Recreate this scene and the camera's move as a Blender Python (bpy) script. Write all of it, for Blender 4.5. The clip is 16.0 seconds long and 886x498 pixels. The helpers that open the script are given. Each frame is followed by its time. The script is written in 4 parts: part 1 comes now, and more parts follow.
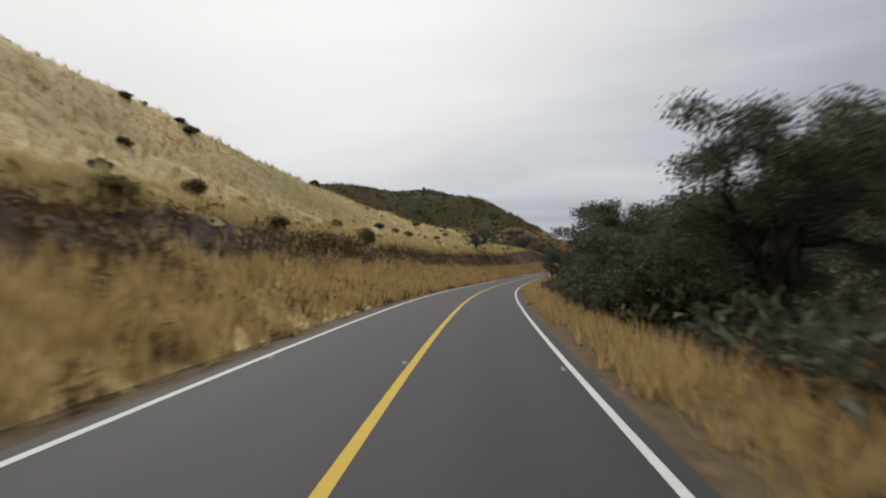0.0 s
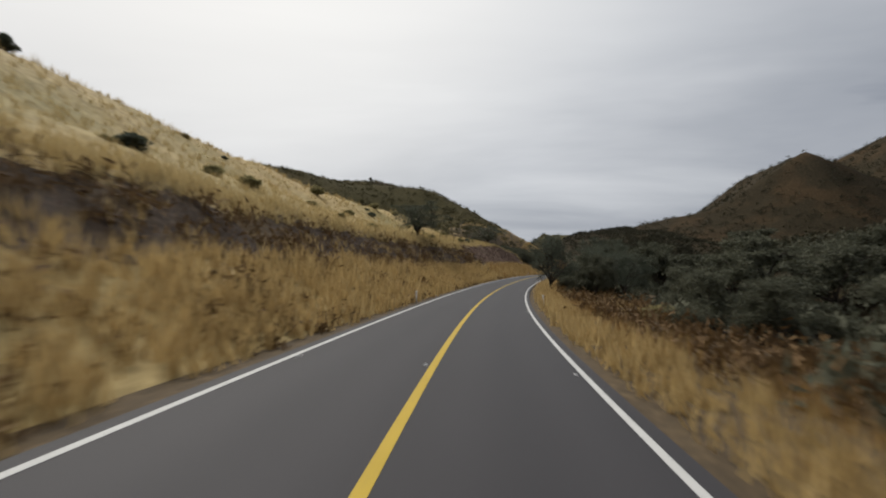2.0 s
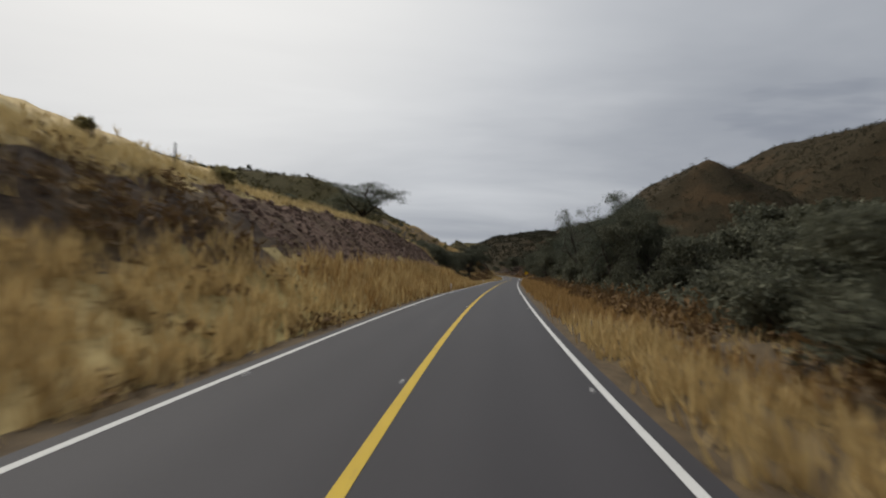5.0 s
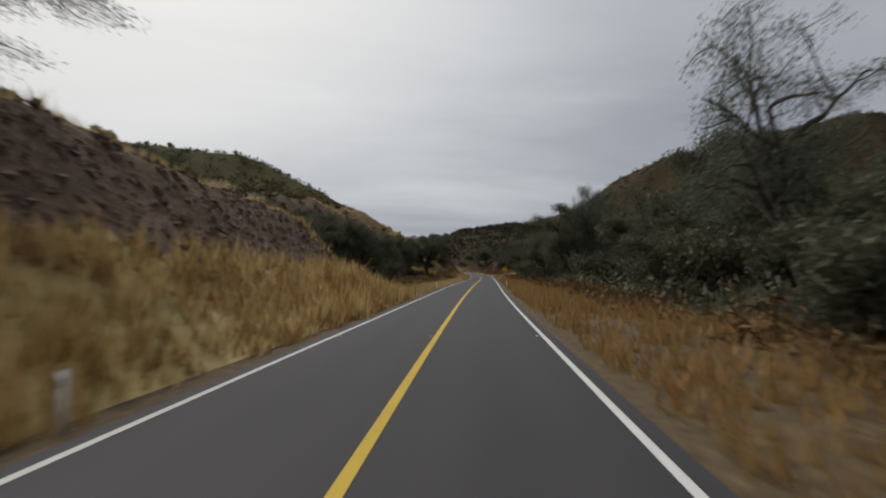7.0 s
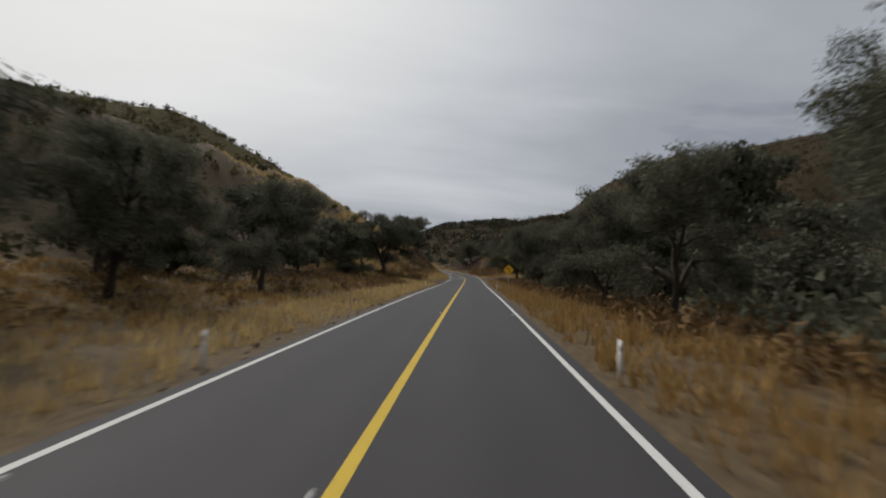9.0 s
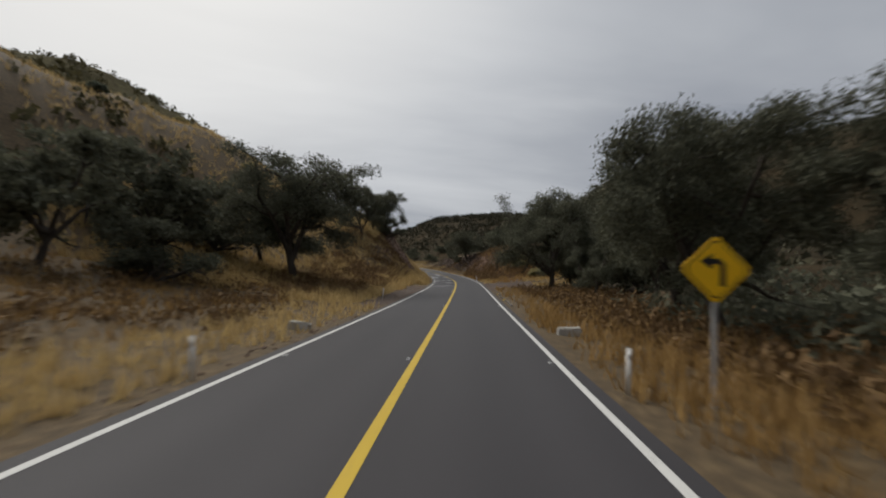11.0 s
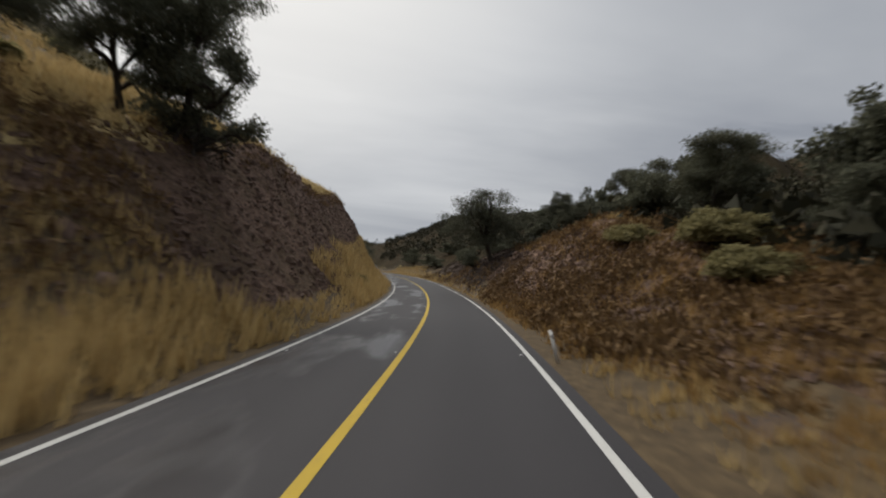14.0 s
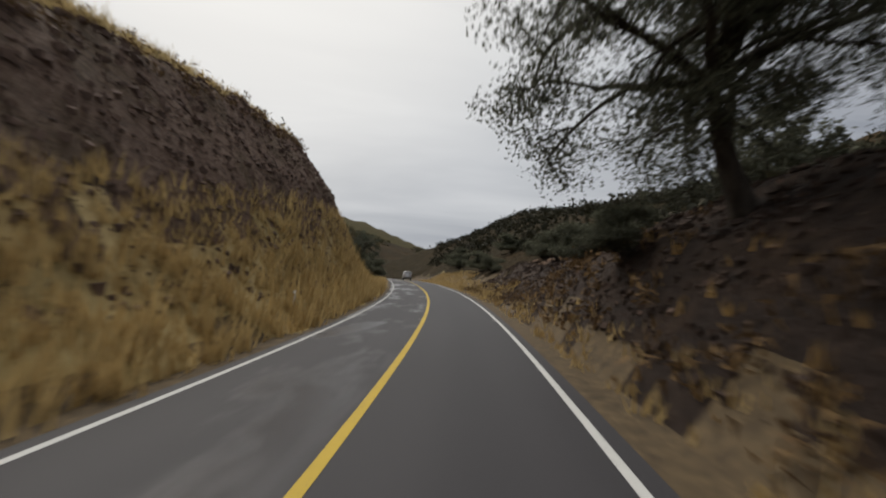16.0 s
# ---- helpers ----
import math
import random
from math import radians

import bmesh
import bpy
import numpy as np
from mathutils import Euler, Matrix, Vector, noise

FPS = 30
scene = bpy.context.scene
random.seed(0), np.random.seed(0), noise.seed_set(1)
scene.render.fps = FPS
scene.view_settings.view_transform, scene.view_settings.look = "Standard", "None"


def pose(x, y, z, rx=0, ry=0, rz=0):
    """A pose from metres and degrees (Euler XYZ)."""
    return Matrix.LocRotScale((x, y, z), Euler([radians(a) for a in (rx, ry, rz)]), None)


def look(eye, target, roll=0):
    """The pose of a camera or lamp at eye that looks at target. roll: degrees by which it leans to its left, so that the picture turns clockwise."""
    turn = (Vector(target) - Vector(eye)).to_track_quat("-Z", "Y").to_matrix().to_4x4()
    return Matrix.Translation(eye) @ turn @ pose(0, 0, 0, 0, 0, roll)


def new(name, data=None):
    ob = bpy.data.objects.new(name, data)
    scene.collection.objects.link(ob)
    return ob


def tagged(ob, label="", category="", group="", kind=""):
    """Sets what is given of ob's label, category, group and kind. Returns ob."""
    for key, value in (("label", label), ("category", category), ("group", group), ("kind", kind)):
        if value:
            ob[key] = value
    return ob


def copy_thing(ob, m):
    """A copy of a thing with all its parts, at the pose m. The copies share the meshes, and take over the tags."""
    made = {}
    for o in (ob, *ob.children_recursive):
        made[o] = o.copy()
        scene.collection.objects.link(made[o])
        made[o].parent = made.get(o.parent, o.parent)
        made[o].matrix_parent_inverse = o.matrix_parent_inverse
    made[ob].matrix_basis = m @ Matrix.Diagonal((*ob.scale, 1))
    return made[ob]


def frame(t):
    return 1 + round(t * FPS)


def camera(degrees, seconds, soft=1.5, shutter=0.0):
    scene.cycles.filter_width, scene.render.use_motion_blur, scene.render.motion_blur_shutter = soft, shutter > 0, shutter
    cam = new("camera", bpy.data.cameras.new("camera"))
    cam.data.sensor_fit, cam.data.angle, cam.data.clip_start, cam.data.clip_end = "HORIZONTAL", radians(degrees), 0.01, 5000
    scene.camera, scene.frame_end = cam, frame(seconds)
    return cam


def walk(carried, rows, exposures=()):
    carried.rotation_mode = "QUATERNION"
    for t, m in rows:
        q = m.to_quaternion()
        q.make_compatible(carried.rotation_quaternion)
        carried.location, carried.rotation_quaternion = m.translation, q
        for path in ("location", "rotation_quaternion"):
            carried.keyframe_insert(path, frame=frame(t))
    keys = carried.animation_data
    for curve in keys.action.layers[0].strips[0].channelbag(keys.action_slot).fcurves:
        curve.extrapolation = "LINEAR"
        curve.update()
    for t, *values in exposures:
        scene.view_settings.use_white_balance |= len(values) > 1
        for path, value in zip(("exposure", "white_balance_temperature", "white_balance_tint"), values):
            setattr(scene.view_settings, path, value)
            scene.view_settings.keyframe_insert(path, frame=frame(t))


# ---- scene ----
import itertools

# ---- camera: it drives along in the right-hand lane ----
# seconds, x, y, z, yaw, pitch, roll
DRIVE = [
    (0.0, 1.32, 0.00, 3.002, 3.77, 2.14, -1.87),
    (0.5, 1.46, 11.79, 2.936, 2.38, 2.09, -1.49),
    (1.0, 1.78, 23.50, 2.801, 1.35, 2.16, -0.60),
    (1.5, 2.44, 35.11, 2.583, -0.17, 1.81, -0.54),
    (2.0, 3.37, 46.63, 2.333, -1.92, 2.23, -0.51),
    (2.5, 4.62, 57.96, 2.095, -3.48, 2.34, 1.21),
    (3.0, 6.21, 68.99, 1.911, -5.23, 2.68, 1.34),
    (3.5, 8.18, 79.70, 1.796, -7.20, 2.80, 0.75),
    (4.0, 10.46, 90.09, 1.746, -9.20, 2.99, 0.06),
    (4.5, 13.15, 100.23, 1.757, -10.46, 3.05, -1.10),
    (5.0, 16.04, 110.27, 1.825, -12.48, 3.14, -1.13),
    (5.5, 19.25, 120.17, 1.915, -14.24, 3.03, -1.17),
    (6.0, 22.71, 129.98, 1.991, -15.20, 2.74, -1.20),
    (6.5, 26.28, 139.72, 2.028, -15.69, 2.28, -1.21),
    (7.0, 29.78, 149.46, 2.017, -16.48, 2.57, -1.53),
    (7.5, 33.40, 159.15, 1.981, -17.28, 2.42, -0.95),
    (8.0, 37.03, 168.81, 1.939, -17.99, 2.71, -0.31),
    (8.5, 40.74, 178.40, 1.912, -18.28, 2.65, 0.95),
    (9.0, 44.47, 187.96, 1.904, -18.43, 2.26, 1.33),
    (9.5, 48.29, 197.49, 1.898, -18.63, 2.26, 1.14),
    (10.0, 52.12, 207.03, 1.877, -18.77, 2.26, 1.25),
    (10.5, 55.96, 216.57, 1.821, -18.84, 2.21, 1.35),
    (11.0, 59.80, 226.12, 1.733, -18.97, 2.24, 1.45),
    (11.5, 63.64, 235.68, 1.631, -19.26, 2.58, 1.53),
    (12.0, 67.64, 245.20, 1.555, -19.21, 2.99, 1.18),
    (12.5, 71.57, 254.76, 1.513, -19.19, 3.11, 1.04),
    (13.0, 75.47, 264.35, 1.508, -19.03, 3.24, 1.37),
    (13.5, 79.34, 273.94, 1.534, -17.88, 3.52, 2.41),
    (14.0, 82.91, 283.61, 1.577, -16.11, 3.43, 3.71),
    (14.5, 86.22, 293.33, 1.624, -14.65, 3.34, 4.34),
    (15.0, 89.27, 302.97, 1.688, -13.02, 3.68, 4.12),
    (15.5, 91.92, 312.44, 1.770, -11.07, 3.67, 4.10),
    (16.0, 94.18, 321.74, 1.883, -8.81, 4.06, 3.70),
]
cam = camera(86.7, 16.0, soft=2.0, shutter=0.34)
walk(cam, [(t, pose(x, y, z, 90 + pitch, 0, yaw) @ pose(0, 0, 0, 0, 0, roll))
           for t, x, y, z, yaw, pitch, roll in DRIVE],
     exposures=[(0, 0.46, 6400, 10), (2, 0.43, 6400, 10), (4, 0.36, 6400, 10), (6.5, 0.31, 6400, 10), (9, 0.31, 6400, 10), (12, 0.33, 6440, 10), (16, 0.36, 6480, 10)])

# ---- light: overcast sky, brighter low ahead and to the west ----
SUN_TURN, SUN_HEIGHT = radians(35), radians(50)
world = bpy.data.worlds.new("overcast")
scene.world = world
world.use_nodes = True
wn, wl = world.node_tree.nodes, world.node_tree.links
wn.clear()


def wnode(kind, **inputs):
    n = wn.new(kind)
    for k, v in inputs.items():
        n.inputs[k].default_value = v
    return n


w_out = wnode("ShaderNodeOutputWorld")
w_bg = wnode("ShaderNodeBackground", Strength=1.0)
w_sky = wnode("ShaderNodeTexSky")
w_sky.sky_type, w_sky.sun_disc = "NISHITA", False
w_sky.sun_elevation, w_sky.sun_rotation = SUN_HEIGHT, -SUN_TURN
w_dim = wnode("ShaderNodeVectorMath")
w_dim.operation = "SCALE"
w_dim.inputs["Scale"].default_value = 0.06
w_co = wnode("ShaderNodeTexCoord")
w_sep = wnode("ShaderNodeSeparateXYZ")
w_add = wnode("ShaderNodeMath")
w_add.operation, w_add.inputs[1].default_value = "ADD", 0.12
w_flat = wnode("ShaderNodeVectorMath")
w_flat.operation = "DIVIDE"
w_comb = wnode("ShaderNodeCombineXYZ")
w_map = wnode("ShaderNodeMapping")
w_map.inputs["Scale"].default_value = (0.26, 0.55, 1.0)
w_map.inputs["Location"].default_value = (7.3, 2.9, 0.0)
w_map.inputs["Rotation"].default_value = (0, 0, 0.2)
w_noise = wnode("ShaderNodeTexNoise", Scale=1.5, Detail=5.0, Roughness=0.52, Distortion=0.3)
w_ramp = wnode("ShaderNodeValToRGB")
w_ramp.color_ramp.interpolation = "B_SPLINE"
w_ramp.color_ramp.elements[0].position, w_ramp.color_ramp.elements[0].color = 0.12, (0.205, 0.222, 0.255, 1)
w_ramp.color_ramp.elements[1].position, w_ramp.color_ramp.elements[1].color = 0.73, (0.56, 0.568, 0.575, 1)
# bright part of the cloud in front of the hidden sun
w_sun = wnode("ShaderNodeVectorMath")
w_sun.operation = "DOT_PRODUCT"
w_sun.inputs[1].default_value = (-math.sin(SUN_TURN) * math.cos(SUN_HEIGHT), math.cos(SUN_TURN) * math.cos(SUN_HEIGHT), math.sin(SUN_HEIGHT))
w_glow = wnode("ShaderNodeMapRange")
w_glow.interpolation_type = "SMOOTHSTEP"
w_glow.inputs["From Min"].default_value, w_glow.inputs["From Max"].default_value = 0.55, 1.0
w_glow.inputs["To Min"].default_value, w_glow.inputs["To Max"].default_value = 0.0, 0.52
w_mix = wnode("ShaderNodeMix")
w_mix.data_type, w_mix.blend_type = "RGBA", "MIX"
w_mix.inputs["B"].default_value = (0.90, 0.86, 0.79, 1)
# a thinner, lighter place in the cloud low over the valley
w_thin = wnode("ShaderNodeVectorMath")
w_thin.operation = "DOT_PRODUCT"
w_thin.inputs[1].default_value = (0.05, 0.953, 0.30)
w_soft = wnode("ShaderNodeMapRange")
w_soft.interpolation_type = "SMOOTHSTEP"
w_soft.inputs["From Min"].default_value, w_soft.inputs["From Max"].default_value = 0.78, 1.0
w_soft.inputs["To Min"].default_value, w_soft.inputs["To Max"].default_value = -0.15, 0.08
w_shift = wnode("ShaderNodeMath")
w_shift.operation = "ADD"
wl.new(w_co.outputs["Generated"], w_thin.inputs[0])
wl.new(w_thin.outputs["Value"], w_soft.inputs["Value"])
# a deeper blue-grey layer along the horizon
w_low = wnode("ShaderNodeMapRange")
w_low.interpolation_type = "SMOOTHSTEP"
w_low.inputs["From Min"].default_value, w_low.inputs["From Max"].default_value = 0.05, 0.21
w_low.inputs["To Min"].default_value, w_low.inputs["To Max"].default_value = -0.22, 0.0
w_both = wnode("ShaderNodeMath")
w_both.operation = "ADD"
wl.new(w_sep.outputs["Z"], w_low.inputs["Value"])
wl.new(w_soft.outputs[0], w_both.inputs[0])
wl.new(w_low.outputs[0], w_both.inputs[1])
# the cloud thins towards the west, left of the road
w_west = wnode("ShaderNodeVectorMath")
w_west.operation = "DOT_PRODUCT"
w_west.inputs[1].default_value = (-0.75, 0.45, 0.485)
w_wide = wnode("ShaderNodeMapRange")
w_wide.interpolation_type = "SMOOTHSTEP"
w_wide.inputs["From Min"].default_value, w_wide.inputs["From Max"].default_value = -0.25, 0.95
w_wide.inputs["To Min"].default_value, w_wide.inputs["To Max"].default_value = -0.12, 0.10
w_three = wnode("ShaderNodeMath")
w_three.operation = "ADD"
wl.new(w_co.outputs["Generated"], w_west.inputs[0])
wl.new(w_west.outputs["Value"], w_wide.inputs["Value"])
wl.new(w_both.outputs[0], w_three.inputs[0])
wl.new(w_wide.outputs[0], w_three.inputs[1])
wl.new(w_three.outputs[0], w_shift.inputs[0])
w_all = wnode("ShaderNodeMix")
w_all.data_type, w_all.blend_type = "RGBA", "MIX"
w_all.inputs["Factor"].default_value = 0.985
wl.new(w_co.outputs["Generated"], w_sep.inputs[0])
wl.new(w_sep.outputs["Z"], w_add.inputs[0])
for axis in ("X", "Y", "Z"):
    wl.new(w_add.outputs[0], w_comb.inputs[axis])
wl.new(w_co.outputs["Generated"], w_flat.inputs[0])
wl.new(w_comb.outputs[0], w_flat.inputs[1])
wl.new(w_flat.outputs[0], w_map.inputs[0])
wl.new(w_map.outputs[0], w_noise.inputs["Vector"])
wl.new(w_noise.outputs["Fac"], w_shift.inputs[1])
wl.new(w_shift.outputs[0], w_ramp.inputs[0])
wl.new(w_co.outputs["Generated"], w_sun.inputs[0])
wl.new(w_sun.outputs["Value"], w_glow.inputs["Value"])
wl.new(w_glow.outputs[0], w_mix.inputs["Factor"])
wl.new(w_ramp.outputs[0], w_mix.inputs["A"])
wl.new(w_sky.outputs[0], w_dim.inputs[0])
wl.new(w_dim.outputs[0], w_all.inputs["A"])
wl.new(w_mix.outputs["Result"], w_all.inputs["B"])
wl.new(w_all.outputs["Result"], w_bg.inputs["Color"])
wl.new(w_bg.outputs[0], w_out.inputs[0])

sun = new("sun", bpy.data.lights.new("sun", "SUN"))
sun.data.energy, sun.data.angle, sun.data.color = 2.15, radians(30), (1.0, 0.95, 0.87)
sun.matrix_world = look((0, 0, 0), [-c for c in w_sun.inputs[1].default_value])


# ---- materials ----
def material(name, build, rough=0.9, spec=0.2):
    m = bpy.data.materials.new(name)
    m.use_nodes = True
    nodes, links = m.node_tree.nodes, m.node_tree.links
    b = nodes["Principled BSDF"]
    b.inputs["Roughness"].default_value = rough
    b.inputs["Specular IOR Level"].default_value = spec

    def node(kind, **inputs):
        n = nodes.new(kind)
        for k, v in inputs.items():
            n.inputs[k].default_value = v
        return n

    def noise_of(scale, detail=6.0, rough_=0.6, stretch=None, co="Object"):
        c = node("ShaderNodeTexCoord").outputs[co]
        if stretch:
            mp = node("ShaderNodeMapping", Scale=stretch)
            links.new(c, mp.inputs[0])
            c = mp.outputs[0]
        n = node("ShaderNodeTexNoise", Scale=scale, Detail=detail, Roughness=rough_)
        links.new(c, n.inputs["Vector"])
        return n.outputs["Fac"]

    def ramp(fac, *stops):
        r = node("ShaderNodeValToRGB")
        e = r.color_ramp.elements
        while len(e) < len(stops):
            e.new(0.5)
        for el, (at, colour) in zip(e, stops):
            el.position, el.color = at, (*colour, 1)
        links.new(fac, r.inputs[0])
        return r.outputs[0]

    def mix(fac, a, c, blend="MIX"):
        x = node("ShaderNodeMix")
        x.data_type, x.blend_type = "RGBA", blend
        for value, key in ((fac, "Factor"), (a, "A"), (c, "B")):
            if isinstance(value, (int, float)):
                x.inputs[key].default_value = value
            elif isinstance(value, tuple):
                x.inputs[key].default_value = (*value, 1)
            else:
                links.new(value, x.inputs[key])
        return x.outputs["Result"]

    def bump(height, strength, distance):
        u = node("ShaderNodeBump", Strength=strength, Distance=distance)
        links.new(height, u.inputs["Height"])
        links.new(u.outputs[0], b.inputs["Normal"])

    build(nodes, links, b, node, noise_of, ramp, mix, bump)
    return m


def asphalt(nodes, links, b, node, noise_of, ramp, mix, bump):
    uv = node("ShaderNodeUVMap")
    sep = node("ShaderNodeSeparateXYZ")
    links.new(uv.outputs[0], sep.inputs[0])
    grain = noise_of(60, 3)
    blotch = noise_of(1.0, 5, 0.6, (0.35, 0.12, 1), "UV")
    base = mix(blotch, (0.024, 0.022, 0.025), (0.045, 0.042, 0.046))
    base = mix(0.35, base, mix(grain, (0.017, 0.017, 0.019), (0.082, 0.080, 0.083)))
    # wheel tracks: two darker, smoother bands in each lane
    wave = node("ShaderNodeMath")
    wave.operation, wave.inputs[1].default_value = "MULTIPLY", 4.2
    links.new(sep.outputs["X"], wave.inputs[0])
    cosine = node("ShaderNodeMath")
    cosine.operation = "COSINE"
    links.new(wave.outputs[0], cosine.inputs[0])
    tracks = node("ShaderNodeMapRange")
    tracks.inputs["From Min"].default_value, tracks.inputs["From Max"].default_value = -1.0, 1.0
    tracks.inputs["To Min"].default_value, tracks.inputs["To Max"].default_value = 0.0, 0.35
    links.new(cosine.outputs[0], tracks.inputs["Value"])
    base = mix(tracks.outputs[0], base, (0.028, 0.027, 0.030))
    # damp patches in the shaded cutting
    far = node("ShaderNodeMapRange")
    far.inputs["From Min"].default_value, far.inputs["From Max"].default_value = 280.0, 300.0
    links.new(sep.outputs["Y"], far.inputs["Value"])
    side = node("ShaderNodeMapRange")
    side.inputs["From Min"].default_value, side.inputs["From Max"].default_value = 0.1, -0.5
    links.new(sep.outputs["X"], side.inputs["Value"])
    damp = noise_of(1.0, 4, 0.55, (0.55, 0.16, 1), "UV")
    edge = node("ShaderNodeMapRange")
    edge.inputs["From Min"].default_value, edge.inputs["From Max"].default_value = 0.50, 0.60
    links.new(damp, edge.inputs["Value"])
    both = node("ShaderNodeMath")
    both.operation = "MULTIPLY"
    links.new(far.outputs[0], both.inputs[0])
    links.new(side.outputs[0], both.inputs[1])
    wet = node("ShaderNodeMath")
    wet.operation = "MULTIPLY"
    links.new(both.outputs[0], wet.inputs[0])
    links.new(edge.outputs[0], wet.inputs[1])
    rough = node("ShaderNodeMapRange")
    rough.inputs["To Min"].default_value, rough.inputs["To Max"].default_value = 0.68, 0.30
    links.new(wet.outputs[0], rough.inputs["Value"])
    links.new(rough.outputs[0], b.inputs["Roughness"])
    links.new(base, b.inputs["Base Color"])
    bump(grain, 0.35, 0.01)


def paint(colour, worn):
    def build(nodes, links, b, node, noise_of, ramp, mix, bump):
        wear = ramp(noise_of(9, 8, 0.75), (0.30, (0, 0, 0)), (0.42, (1, 1, 1)))
        tone = mix(noise_of(1.3, 4), tuple(c * 0.78 for c in colour), colour)
        links.new(mix(wear, worn, tone), b.inputs["Base Color"])
    return build


def dry_ground(nodes, links, b, node, noise_of, ramp, mix, bump):
    broad = noise_of(0.045, 5, 0.6)
    fine = noise_of(1.6, 6, 0.7)
    straw = ramp(fine, (0.30, (0.21, 0.145, 0.062)), (0.52, (0.45, 0.335, 0.155)), (0.75, (0.62, 0.49, 0.255)))
    green = ramp(fine, (0.3, (0.15, 0.125, 0.048)), (0.7, (0.36, 0.29, 0.12)))
    links.new(mix(ramp(broad, (0.42, (0, 0, 0)), (0.62, (1, 1, 1))), straw, green), b.inputs["Base Color"])
    bump(fine, 0.6, 0.15)


def verge_soil(nodes, links, b, node, noise_of, ramp, mix, bump):
    fine = noise_of(4.0, 7, 0.7)
    links.new(ramp(fine, (0.3, (0.042, 0.031, 0.020)), (0.55, (0.095, 0.068, 0.038)), (0.75, (0.17, 0.122, 0.064))), b.inputs["Base Color"])
    bump(fine, 0.7, 0.06)


def rock_face(nodes, links, b, node, noise_of, ramp, mix, bump):
    broad = noise_of(0.35, 4, 0.6)
    fine = noise_of(2.2, 8, 0.72, (1, 1, 1.8))
    stone = ramp(fine, (0.28, (0.050, 0.031, 0.022)), (0.5, (0.165, 0.104, 0.073)), (0.75, (0.31, 0.21, 0.157)))
    soil = ramp(fine, (0.3, (0.06, 0.040, 0.026)), (0.7, (0.19, 0.125, 0.075)))
    links.new(mix(ramp(broad, (0.45, (0, 0, 0)), (0.6, (1, 1, 1))), stone, soil), b.inputs["Base Color"])
    bump(fine, 1.0, 0.35)


def hill_scrub(nodes, links, b, node, noise_of, ramp, mix, bump):
    broad = noise_of(0.02, 5, 0.6)
    fine = noise_of(0.5, 7, 0.75)
    dark = ramp(fine, (0.3, (0.026, 0.023, 0.011)), (0.55, (0.064, 0.055, 0.024)), (0.8, (0.115, 0.096, 0.042)))
    tawny = ramp(fine, (0.3, (0.034, 0.028, 0.013)), (0.6, (0.088, 0.070, 0.030)), (0.8, (0.155, 0.122, 0.055)))
    links.new(mix(ramp(broad, (0.46, (0, 0, 0)), (0.62, (1, 1, 1))), dark, tawny), b.inputs["Base Color"])
    bump(fine, 1.0, 0.8)


def thick_scrub(nodes, links, b, node, noise_of, ramp, mix, bump):
    broad = noise_of(0.018, 5, 0.6)
    fine = noise_of(0.45, 7, 0.75)
    dark = ramp(fine, (0.3, (0.016, 0.013, 0.009)), (0.55, (0.040, 0.032, 0.019)), (0.8, (0.078, 0.060, 0.034)))
    tawny = ramp(fine, (0.3, (0.027, 0.019, 0.011)), (0.6, (0.068, 0.046, 0.025)), (0.8, (0.118, 0.082, 0.044)))
    links.new(mix(ramp(broad, (0.50, (0, 0, 0)), (0.64, (1, 1, 1))), dark, tawny), b.inputs["Base Color"])
    bump(fine, 1.0, 0.8)


# dark soil, its ramps lowered further to hold the overhanging tree's shade
def shaded_earth(nodes, links, b, node, noise_of, ramp, mix, bump):
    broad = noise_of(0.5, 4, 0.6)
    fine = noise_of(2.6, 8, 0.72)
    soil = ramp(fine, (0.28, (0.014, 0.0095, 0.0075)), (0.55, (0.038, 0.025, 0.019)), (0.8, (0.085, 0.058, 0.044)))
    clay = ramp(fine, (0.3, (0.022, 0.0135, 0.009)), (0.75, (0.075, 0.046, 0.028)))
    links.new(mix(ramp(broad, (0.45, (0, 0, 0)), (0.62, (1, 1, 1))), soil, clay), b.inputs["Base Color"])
    bump(fine, 1.0, 0.3)


def cut_soil(nodes, links, b, node, noise_of, ramp, mix, bump):
    broad = noise_of(0.3, 4, 0.6)
    fine = noise_of(1.9, 8, 0.72, (1, 1, 2.0))
    soil = ramp(fine, (0.28, (0.026, 0.017, 0.011)), (0.52, (0.072, 0.049, 0.033)), (0.78, (0.15, 0.105, 0.072)))
    grassy = ramp(fine, (0.3, (0.06, 0.040, 0.020)), (0.7, (0.21, 0.145, 0.07)))
    links.new(mix(ramp(broad, (0.50, (0, 0, 0)), (0.66, (1, 1, 1))), soil, grassy), b.inputs["Base Color"])
    bump(fine, 0.9, 0.25)


def gravel(nodes, links, b, node, noise_of, ramp, mix, bump):
    fine = noise_of(7.0, 8, 0.75)
    links.new(ramp(fine, (0.3, (0.038, 0.027, 0.021)), (0.6, (0.086, 0.062, 0.048)), (0.8, (0.165, 0.128, 0.103))), b.inputs["Base Color"])
    bump(fine, 0.6, 0.04)


